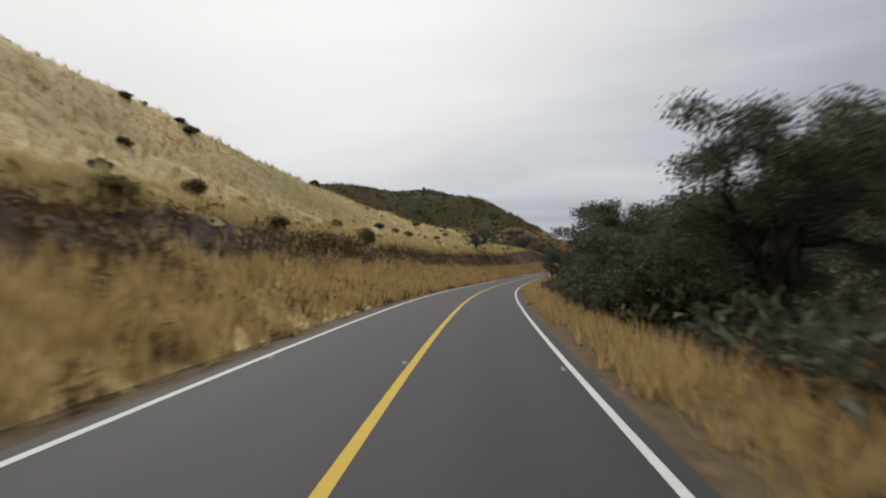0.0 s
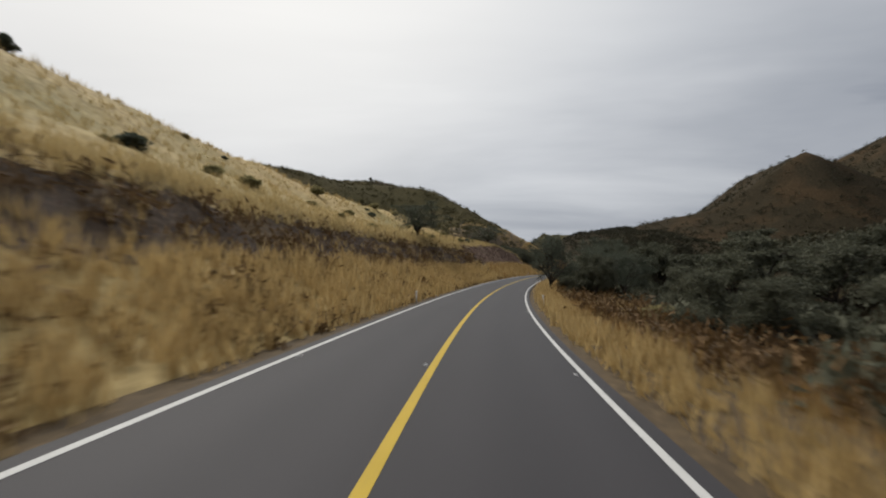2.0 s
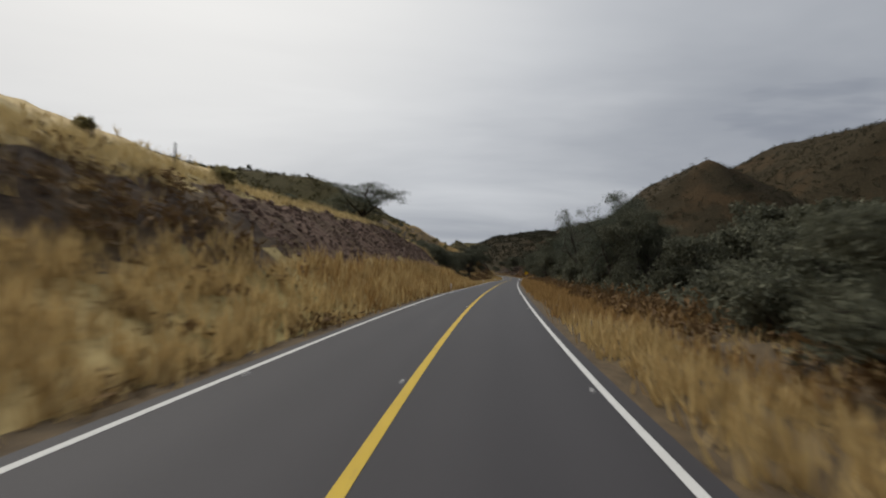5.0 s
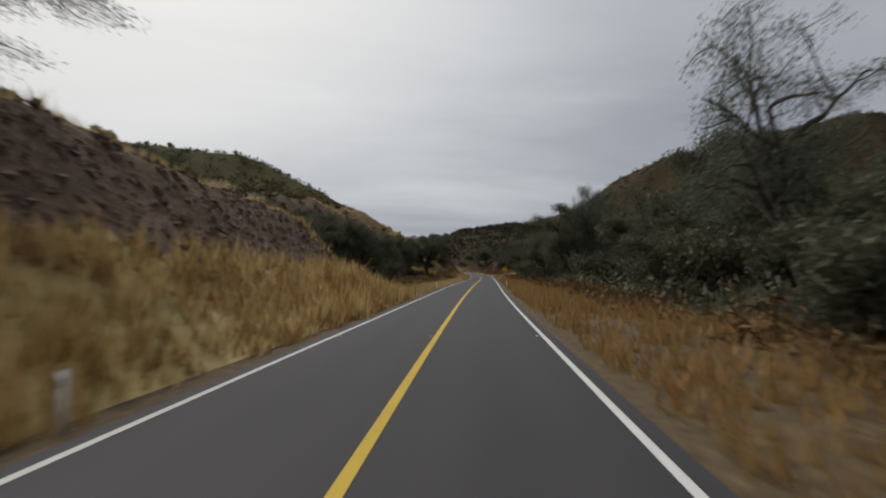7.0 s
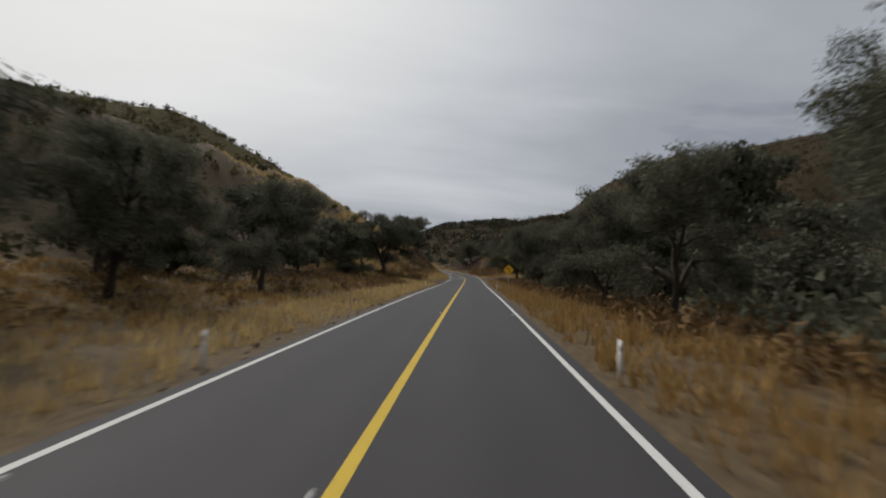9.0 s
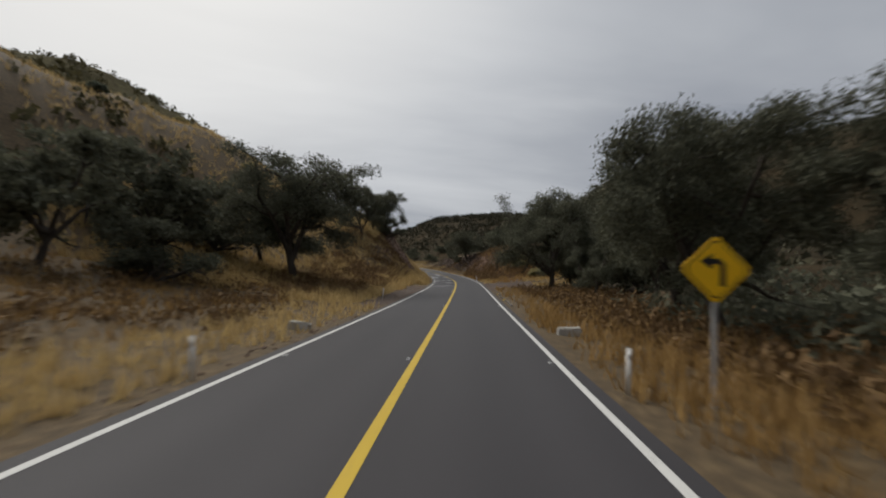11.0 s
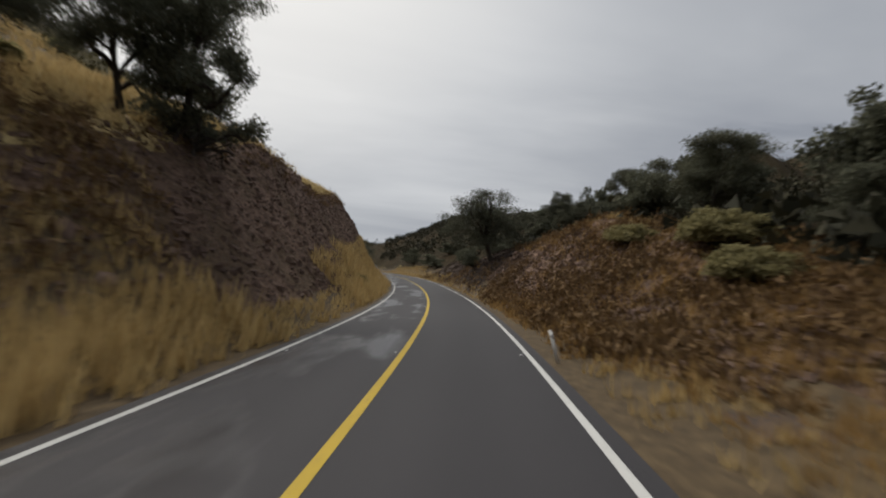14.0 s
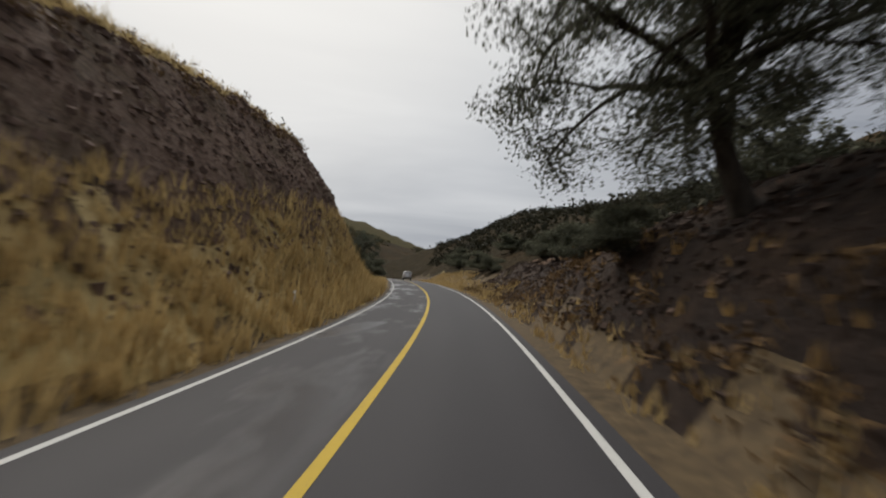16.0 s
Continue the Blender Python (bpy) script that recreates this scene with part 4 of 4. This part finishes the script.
grass("bank_grass", 61, [
    (-5, 130, -8.4, -4.0, 7, 1.0, 7), (-5, 130, -10.6, -8.4, 1.2, 0.7, 6), (130, 190, -7.8, -4.0, 3.5, 1.1, 7), (192, 262, -8, -3.9, 4, 0.55, 6), (262, 312, -9.5, -5.6, 6, 0.75, 7), (284, 314, -18, -9, 2.6, 0.65, 6), (192, 232, -26, -8, 2.2, 0.45, 6), (262, 345, -30, -13, 5.0, 0.75, 7), (270, 360, -66, -30, 1.0, 0.8, 7),
    (298, 312, -6.6, -3.9, 8, 1.2, 7), (312, 326, -5.5, -3.9, 5, 0.6, 7), (326, 392, -6.6, -3.9, 8, 1.0, 7), (336, 390, -8.2, -6.2, 9, 0.8, 6), (326, 338, -7.4, -6.4, 4, 0.9, 7), (-5, 130, 3.8, 5.8, 7, 0.75, 7), (284, 300, 9, 16, 3.5, 0.6, 6), (298, 311, 3.9, 6, 3, 0.5, 6),
    (330, 372, 3.9, 5.0, 4, 0.4, 6), (372, 400, 3.9, 7, 5, 0.5, 6), (285, 306, -13, -8, 3, 0.6, 6), (392, 440, -8, -3.8, 4, 0.7, 6),
    (400, 440, 3.9, 9, 4, 0.6, 6), (75, 130, 7, 12, 1.5, 0.6, 5)], BLADE, "tall dry golden grass on the road banks")
grass("verge_grass", 63, [(309, 330, 3.9, 5.8, 6, 0.5, 6), (130, 190, -7.8, -4.0, 3.5, 1.0, 7), (298, 320, 4.6, 15, 4, 0.6, 6), (130, 262, 3.8, 9, 5, 0.62, 7), (130, 262, 9, 13, 1.5, 0.6, 6), (262, 284, 4.0, 13, 2.5, 0.55, 6), (-5, 130, 5.5, 7.0, 3, 0.7, 6),
    (306, 341, 8.5, 14, 4.5, 0.5, 6), (186, 262, -24, -8, 3.0, 0.5, 6), (262, 285, -20, -9, 3.0, 0.5, 6), (309, 332, 4.2, 7.5, 3, 0.5, 6), (332, 370, 4.2, 6.0, 1.5, 0.4, 6)], BLADE_BROWN, "red-brown dry grass on the verge")
grass("slope_grass", 62, [
    (-5, 130, -13.6, -11.2, 6, 0.9, 7), 
    (-5, 130, -17, -11.2, 4, 0.65, 7), (-5, 200, -32, -17, 1.6, 0.6, 7), (-5, 230, -70, -32, 0.45, 0.7, 8), (130, 198, -18, -12.2, 5, 0.7, 7), (186, 204, -14, -7, 4, 0.8, 7),
    (305, 392, -17, -12.4, 5, 0.8, 7), (324, 345, 11, 15, 1.5, 0.5, 6)], BLADE_PALE, "pale dry grass on the hill slope")


# ---- scrub that covers the far hills ----
def scrub(name, seed, zones, label, mat, nearest=24, per=22, fine=1.0):
    rng = np.random.RandomState(seed)
    centres, sizes = [], []
    for a0, a1, c0, c1, n, size in zones:
        along, over = rng.uniform(a0, a1, n), rng.uniform(c0, c1, n)
        x, y = along * AXIS[0] + over * AXIS[1], along * AXIS[1] - over * AXIS[0]
        clump = ripple(x, y, 30, 33) + rng.normal(0, 0.5, n) > -0.2
        s, o = road_of(x, y)
        keep = clump & (np.abs(o) > np.where(s > 400, 14, nearest))
        x, y, s, o = x[keep], y[keep], s[keep], o[keep]
        z = land(x, y, s, o)
        k = size * rng.uniform(0.5, 1.3, len(x))
        centres.append(np.stack([x, y, z + 0.3 * k], 1))
        sizes.append(k)
    c, k = np.concatenate(centres), np.concatenate(sizes)
    c, k = np.repeat(c, per, 0), np.repeat(k, per)[:, None]
    n = len(c)
    p = c + rng.normal(0, 1, (n, 3)) * k * (0.42, 0.42, 0.30)
    u = rng.normal(0, 1, (n, 3))
    u /= np.linalg.norm(u, axis=1)[:, None]
    v = np.cross(u, rng.normal(0, 1, (n, 3)))
    v /= np.linalg.norm(v, axis=1)[:, None]
    f = np.minimum(k * 0.26, 0.2 + 0.12 * k) * fine
    verts = np.stack([p - u * f, p + u * f * 0.7 + v * f * 0.8, p + u * f * 0.7 - v * f * 0.8], 1).reshape(-1, 3)
    ob = new(name, mesh_of(name, verts, np.arange(3 * n).reshape(n, 3), [mat]))
    return tagged(ob, label, "scrub", kind="stuff")


scrub("hill_scrub", 71, [(-60, 330, 30, 130, 4200, 2.6), (-60, 700, 130, 420, 6500, 3.4), (330, 700, 25, 130, 3400, 2.6),
                         (700, 1400, -150, 620, 5500, 5.0), (300, 900, 300, 620, 3500, 4.2)], "dark scrub covering the valley side", SCRUB_DARK)
scrub("slope_scrub", 75, [(370, 640, -45, 70, 3600, 2.0), (300, 400, 6, 60, 1500, 1.8)], "low dark scrub on the slopes beyond the cutting", SCRUB_DARK, 13)
scrub("far_scrub", 72, [(225, 640, -320, -50, 9500, 1.5), (170, 290, -110, -22, 1600, 1.5), (-60, 250, -330, -120, 900, 1.7), (640, 900, -320, -60, 1600, 3.0)],
      "brown-green scrub on the brown hill", SCRUB_LEAF)
scrub("undergrowth", 73, [(-60, 290, -10, 60, 8000, 1.5)], "dark undergrowth beneath the roadside trees", LEAF, 12.5, 40, 0.62)


def weeds(name, seed, zones, label, mat=WEED):
    """Low leafy dry weeds in clumps."""
    rng = np.random.RandomState(seed)
    centres, sizes = [], []
    for s0, s1, o0, o1, n, size in zones:
        s, o = rng.uniform(s0, s1, n), rng.uniform(o0, o1, n)
        x, y = place(s, o)
        keep = ripple(x, y, 6, 35) + rng.normal(0, 0.5, n) > 0.0
        x, y, s, o = x[keep], y[keep], s[keep], o[keep]
        k = size * rng.uniform(0.5, 1.4, len(x))
        centres.append(np.stack([x, y, land(x, y, s, o) + 0.35 * k], 1))
        sizes.append(k)
    c, k = np.repeat(np.concatenate(centres), 26, 0), np.repeat(np.concatenate(sizes), 26)[:, None]
    n = len(c)
    p = c + rng.normal(0, 1, (n, 3)) * k * (0.45, 0.45, 0.28)
    u = rng.normal(0, 1, (n, 3)) * (1, 1, 1.6)
    u /= np.linalg.norm(u, axis=1)[:, None]
    v = np.cross(u, rng.normal(0, 1, (n, 3)))
    v /= np.linalg.norm(v, axis=1)[:, None]
    f = 0.05 + k * 0.14
    verts = np.stack([p - u * f, p + u * f + v * f * 0.35, p + u * f - v * f * 0.35], 1).reshape(-1, 3)
    ob = new(name, mesh_of(name, verts, np.arange(3 * n).reshape(n, 3), [mat]))
    return tagged(ob, label, "weeds", kind="stuff")


weeds("dry_weeds", 74, [(308, 341, 5.5, 10, 350, 0.5), (-5, 130, -10.5, -5, 500, 0.6), (-5, 130, -6.2, -3.9, 500, 0.45), (-5, 130, -11.5, -8, 900, 0.8), (272, 314, -17, -7.5, 1600, 0.75), (309, 335, 4.3, 8, 700, 0.6), (335, 392, 4.3, 7, 260, 0.5), (130, 262, 7, 13, 2200, 0.8),
                        (-5, 130, 6, 13, 1600, 0.8), (186, 262, -22, -8, 600, 0.6), (305, 322, 5, 15, 700, 0.6), (318, 345, 8.5, 14, 700, 0.55), (240, 284, 6, 14, 1300, 0.55), (240, 275, -18, -7, 500, 0.6), (306, 392, -14, -11, 500, 0.5)],
      "reddish brown dry weeds on the road banks")
weeds("thicket", 76, [(-5, 56, 7.0, 12, 1400, 1.35), (130, 262, 9.8, 14, 1500, 1.2)], "dark leafy thicket under the roadside trees", LEAF)


# ---- stones ----
def rock_mesh(seed):
    rng = np.random.RandomState(seed)
    bm = bmesh.new()
    bmesh.ops.create_icosphere(bm, subdivisions=1, radius=0.5)
    for v in bm.verts:
        v.co *= rng.uniform(0.65, 1.15)
        v.co.z *= 0.65
    me = bpy.data.meshes.new("rock")
    bm.to_mesh(me)
    bm.free()
    me.materials.append(STONE)
    return me


rocks = [rock_mesh(k) for k in range(8)]
CUTS = [(134, 190, -12.2, -7.2), (306, 390, -12.6, -5.6), (307, 342, 5.4, 10.5)]
rng = random.Random(9)
for n in range(290):
    s0, s1, o0, o1 = CUTS[(0, 1, 1, 2, 2)[n % 5]]
    s, o = rng.uniform(s0, s1), rng.uniform(o0, o1)
    k = 0.18 + 0.5 * rng.random() ** 3
    p = on_land(s, o)
    ob = new("rock", rocks[n % 8])
    ob.parent = ground
    ob.matrix_basis = Matrix.LocRotScale(p, Euler([rng.uniform(0, 6.28) for _ in range(3)]), Vector((k * rng.uniform(0.8, 1.5), k, k)))


def rubble(seed, zones, mat=STONE, label="broken brown stones on the cutting faces"):
    g = np.random.RandomState(seed)
    shape = np.array([(-1, -1, -1), (1, -1, -1), (1, 1, -1), (-1, 1, -1), (-1, -1, 1), (1, -1, 1), (1, 1, 1), (-1, 1, 1)]) * 0.5
    quads = np.array([(0, 3, 2, 1), (4, 5, 6, 7), (0, 1, 5, 4), (1, 2, 6, 5), (2, 3, 7, 6), (3, 0, 4, 7)])
    allv = []
    for s0, s1, o0, o1, n, size in zones:
        s, o = g.uniform(s0, s1, n), g.uniform(o0, o1, n)
        x, y = place(s, o)
        z = land(x, y, s, o)
        k = size * (0.35 + g.rand(n) ** 3 * 1.6)
        v = shape[None] * g.uniform(0.5, 1.0, (n, 8, 3)) * k[:, None, None]
        a, b = g.uniform(0, 6.28, n)[:, None], g.uniform(-0.9, 0.9, n)[:, None]
        v[:, :, 1], v[:, :, 2] = np.cos(b) * v[:, :, 1] - np.sin(b) * v[:, :, 2], np.sin(b) * v[:, :, 1] + np.cos(b) * v[:, :, 2]
        v[:, :, 0], v[:, :, 1] = np.cos(a) * v[:, :, 0] - np.sin(a) * v[:, :, 1], np.sin(a) * v[:, :, 0] + np.cos(a) * v[:, :, 1]
        v += np.stack([x, y, z], 1)[:, None]
        allv.append(v.reshape(-1, 3))
    v = np.concatenate(allv)
    f = (np.arange(len(v) // 8)[:, None, None] * 8 + quads[None]).reshape(-1, 4)
    ob = new("rubble", mesh_of("rubble", v, f, [mat]))
    return tagged(ob, label, "rubble", kind="stuff")


rubble(81, [(132, 191, -12.8, -7.0, 5200, 0.15), (306, 392, -13, -5.4, 9000, 0.17), (306, 341, 5.6, 10.5, 5200, 0.17), (332, 386, 5.0, 11.0, 500, 0.09),
            (0, 128, -11.2, -9.2, 900, 0.10), (284, 300, 3.4, 9, 350, 0.05), (262, 294, -6.5, -3.4, 400, 0.05), (186, 262, -4.2, -3.4, 300, 0.07)])


# clods of dark soil, coloured with the bank's shade included
rubble(82, [(338, 390, 4.6, 11.5, 9000, 0.12)], CLOD, "crumbling dark clods on the earth bank, bank shade in their colour")


# ---- road furniture ----
def marker_post():
    holder = new("marker_post")
    bm = bmesh.new()
    bmesh.ops.create_cone(bm, cap_ends=True, segments=14, radius1=0.042, radius2=0.038, depth=0.78)
    bmesh.ops.translate(bm, vec=(0, 0, 0.36), verts=bm.verts)
    part("post", bm, POSTWHITE, holder, smooth=True)
    bm = bmesh.new()
    bmesh.ops.create_uvsphere(bm, u_segments=14, v_segments=6, radius=0.039)
    bmesh.ops.scale(bm, vec=(1, 1, 0.5), verts=bm.verts)
    bmesh.ops.translate(bm, vec=(0, 0, 0.75), verts=bm.verts)
    part("cap", bm, POSTWHITE, holder, smooth=True)
    part("reflector", box_bm((0.05, 0.012, 0.10), (0, -0.042, 0.62), 0.004), METAL, holder, "grey reflector plate")
    return holder


post = marker_post()
for n, (s, o, lean) in enumerate(((75, -3.7, 0), (33, 4.2, 3), (79, 4.1, -2), (159, -3.8, 0), (203, -3.65, 2), (203.2, 3.68, 0), (244, 3.75, 1), (244, -3.7, -2),
                                  (270, -5.0, 4), (308.8, 3.6, -16), (355, -4.8, 0))):
    p = on_land(s, o)
    m = Matrix.LocRotScale(p, Euler((0, radians(lean), float(np.interp(s, ALONG, HEADING)))), None)
    ob = post if n == 0 else copy_thing(post, m)
    ob.matrix_basis = m
    tagged(ob, "white plastic marker post at the road edge" if abs(lean) < 10 else "leaning white plastic marker post at the road edge", "marker post", "marker posts")


def bend_sign(s, o):
    """A yellow diamond with a black arrow that bends to the left, on a steel post."""
    holder = new("road_sign")
    part("post", box_bm((0.06, 0.05, 2.5), (0, 0.035, 1.2), 0.006), METAL, holder, "galvanised steel post")
    turn = Matrix.Rotation(radians(45), 4, "Y")

    def panel(size, thick, at_y, mat, label):
        bm = box_bm((size, thick, size), (0, 0, 0), 0)
        bmesh.ops.bevel(bm, geom=[e for e in bm.edges if abs(e.verts[0].co.y - e.verts[1].co.y) > thick / 2], offset=0.05, segments=3, affect="EDGES")
        bmesh.ops.transform(bm, matrix=Matrix.Translation((0, at_y, 2.15)) @ turn, verts=bm.verts)
        return part("panel" if size > 0.7 else "border", bm, mat, holder, label)

    panel(0.78, 0.012, 0.0, SIGNYELLOW, "yellow diamond sheet")
    panel(0.695, 0.004, -0.010, BLACK, "thin black border")
    panel(0.66, 0.004, -0.015, SIGNYELLOW, "yellow field")
    outline = [(0.055, -0.26), (0.14, -0.26), (0.14, 0.08), (0.05, 0.17), (-0.06, 0.17), (-0.06, 0.25), (-0.24, 0.125), (-0.06, 0.0), (-0.06, 0.085), (0.02, 0.085), (0.055, 0.05)]
    bm = bmesh.new()
    face = bm.faces.new([bm.verts.new((x, -0.020, 2.15 + z)) for x, z in outline])
    ext = bmesh.ops.extrude_face_region(bm, geom=[face])["geom"]
    bmesh.ops.translate(bm, vec=(0, -0.003, 0), verts=[g for g in ext if isinstance(g, bmesh.types.BMVert)])
    part("arrow", bm, BLACK, holder, "black arrow bending to the left")
    holder.matrix_basis = Matrix.LocRotScale(on_land(s, o), Euler((0, 0, float(np.interp(s, ALONG, HEADING)))), None)
    return tagged(holder, "yellow diamond bend warning sign on a steel post", "road sign")


bend_sign(243.5, 4.9)


def headwall(s, o, turn):
    bm = box_bm((0.8, 0.28, 0.42), (0, 0, 0.05), 0.05)
    bmesh.ops.subdivide_edges(bm, edges=list(bm.edges), cuts=1)
    for v in bm.verts:
        v.co += Vector((random.uniform(-0.03, 0.03), random.uniform(-0.03, 0.03), random.uniform(-0.03, 0.03)))
    me = bpy.data.meshes.new("headwall")
    bm.to_mesh(me)
    bm.free()
    me.materials.append(CONCRETE)
    ob = new("culvert_headwall", me)
    ob.matrix_basis = Matrix.LocRotScale(on_land(s, o), Euler((0, 0, float(np.interp(s, ALONG, HEADING)) + radians(turn))), None)
    return tagged(ob, "low whitewashed concrete culvert headwall in the verge", "headwall", "culvert headwalls")


def road_stud():
    holder = new("road_stud")
    bm = bmesh.new()
    bmesh.ops.create_cone(bm, cap_ends=True, segments=4, radius1=0.055, radius2=0.035, depth=0.022)
    bmesh.ops.rotate(bm, matrix=Matrix.Rotation(radians(45), 3, "Z"), verts=bm.verts)
    part("body", bm, POSTWHITE, holder)
    part("reflector", box_bm((0.045, 0.006, 0.012), (0, -0.034, 0.001), 0.001), METAL, holder, "grey reflector strip")
    return holder


stud = road_stud()
first = True
for s in np.arange(9.0, 420.0, 15.8):
    for o in (-2.82, -0.17, 2.82):
        x, y = place([s], [o])
        m = Matrix.LocRotScale((x[0], y[0], float(deck(s, o)) + 0.041), Euler((0, 0, float(np.interp(s, ALONG, HEADING)))), None)
        ob = stud if first else copy_thing(stud, m)
        ob.matrix_basis, first = m, False
        tagged(ob, "small white reflective road stud on the asphalt", "road stud", "road studs")


def kerb_stone(s, o, k):
    rng2 = random.Random(k)
    bm = box_bm((rng2.uniform(0.09, 0.14), rng2.uniform(0.35, 0.9), 0.11), (0, 0, 0.03), 0.02)
    for v in bm.verts:
        v.co += Vector([rng2.uniform(-0.02, 0.02) for _ in range(3)])
    me = bpy.data.meshes.new("kerb_stone")
    bm.to_mesh(me)
    bm.free()
    me.materials.append(YELLOW if k % 5 == 4 else KERB)
    ob = new("kerb_stone", me)
    ob.matrix_basis = Matrix.LocRotScale(on_land(s, o), Euler((0, 0, float(np.interp(s, ALONG, HEADING)) + rng2.uniform(-0.15, 0.15))), None)
    tagged(ob, "broken yellow-painted kerb stone beside the asphalt" if k % 5 == 4 else "broken pale concrete kerb stone beside the asphalt", "kerb stone", "broken kerb")


for k in range(11):
    kerb_stone(263 + 1.25 * k, 3.62 + 0.03 * (k % 3), k)


def fence_post(s, o, k):
    rng2 = random.Random(k)
    path = [np.array((0, 0, -0.2)), np.array((rng2.uniform(-0.03, 0.03), 0.02, 0.5)), np.array((rng2.uniform(-0.06, 0.06), 0, 1.25))]
    v, f = limb(path, [0.06, 0.055, 0.045], 7)
    ob = new("fence_post", mesh_of("fence_post", v, f, [BARK], smooth=True))
    ob.location = on_land(s, o)
    tagged(ob, "weathered wooden fence post in dry grass", "fence post", "fence posts")


for k in range(7):
    fence_post(110 + 4.5 * k, -13.6 + 0.2 * math.sin(k), k)

headwall(251.5, -4.5, -14)
headwall(251.5, 4.4, 12)


# ---- the van that drives ahead ----
def white_van(s, o):
    holder = new("van")
    prof = [(-2.3, 0.42), (-2.35, 0.95), (-2.28, 1.55), (-2.12, 2.0), (1.0, 2.05), (1.55, 1.35), (2.3, 1.08), (2.38, 0.45)]
    bm = bmesh.new()
    left = [bm.verts.new((-0.9 * (0.9 if z > 1.5 else 1), y, z)) for y, z in prof]
    right = [bm.verts.new((0.9 * (0.9 if z > 1.5 else 1), y, z)) for y, z in prof]
    bm.faces.new(left)
    bm.faces.new(right[::-1])
    for k in range(len(prof)):
        j = (k + 1) % len(prof)
        bm.faces.new((left[j], left[k], right[k], right[j]))
    bmesh.ops.recalc_face_normals(bm, faces=bm.faces)
    bmesh.ops.bevel(bm, geom=list(bm.edges), offset=0.06, segments=2, affect="EDGES")
    part("body", bm, CARWHITE, holder, "white painted body", True)
    part("rear_window", box_bm((1.3, 0.03, 0.48), (0, -2.24, 1.62), 0.01), GLASS, holder, "dark rear window")
    part("windscreen", box_bm((1.4, 0.03, 0.62), (0, 1.32, 1.68), 0.01), GLASS, holder, "dark windscreen").matrix_basis = Matrix.Identity(4)
    part("bumper", box_bm((1.75, 0.14, 0.22), (0, -2.38, 0.52), 0.04), BLACK, holder, "dark rear bumper")
    part("number_plate", box_bm((0.32, 0.02, 0.16), (0, -2.37, 0.86), 0.005), POSTWHITE, holder, "plain white plate")
    for side in (-1, 1):
        part("tail_lamp", box_bm((0.13, 0.05, 0.38), (side * 0.78, -2.34, 1.08), 0.015), TAILRED, holder, "red tail lamp")
        part("mirror", box_bm((0.16, 0.10, 0.22), (side * 0.98, 1.15, 1.38), 0.03), BLACK, holder, "black door mirror")
        for y in (-1.45, 1.45):
            bm = bmesh.new()
            bmesh.ops.create_cone(bm, cap_ends=True, segments=24, radius1=0.33, radius2=0.33, depth=0.2)
            bmesh.ops.bevel(bm, geom=[e for e in bm.edges if len(e.link_faces) == 2 and any(len(f.verts) > 4 for f in e.link_faces)], offset=0.03, segments=2, affect="EDGES")
            bmesh.ops.transform(bm, matrix=Matrix.Translation((side * 0.82, y, 0.33)) @ Matrix.Rotation(radians(90), 4, "Y"), verts=bm.verts)
            wheel = part("wheel", bm, BLACK, holder, "black tyre", True)
            bm = bmesh.new()
            bmesh.ops.create_cone(bm, cap_ends=True, segments=18, radius1=0.2, radius2=0.16, depth=0.03)
            bmesh.ops.transform(bm, matrix=Matrix.Translation((side * 0.93, y, 0.33)) @ Matrix.Rotation(radians(90 * side), 4, "Y"), verts=bm.verts)
            part("hubcap", bm, METAL, wheel, "grey hubcap")
    x, y = place([s], [o])
    holder.matrix_basis = Matrix.LocRotScale((x[0], y[0], float(deck(s, o)) + 0.032), Euler((0, 0, float(np.interp(s, ALONG, HEADING)))), None)
    return tagged(holder, "white van with a dark rear window on the road", "van")


white_van(446, 1.5)

# two lone trees on the skyline
for n, (x, y, high) in enumerate(((-117, 464, 5.0), (-46, 460, 6.0))):
    ob = copy_thing(oaks[n + 1], Matrix.LocRotScale((x, y, land(np.array([x]), np.array([y]))[0] - 0.2), Euler((0, 0, n)), Vector((0.5, 0.5, high / 8))))
    tagged(ob, "lone small tree on the bare ridge", "tree", "trees on the ridge")
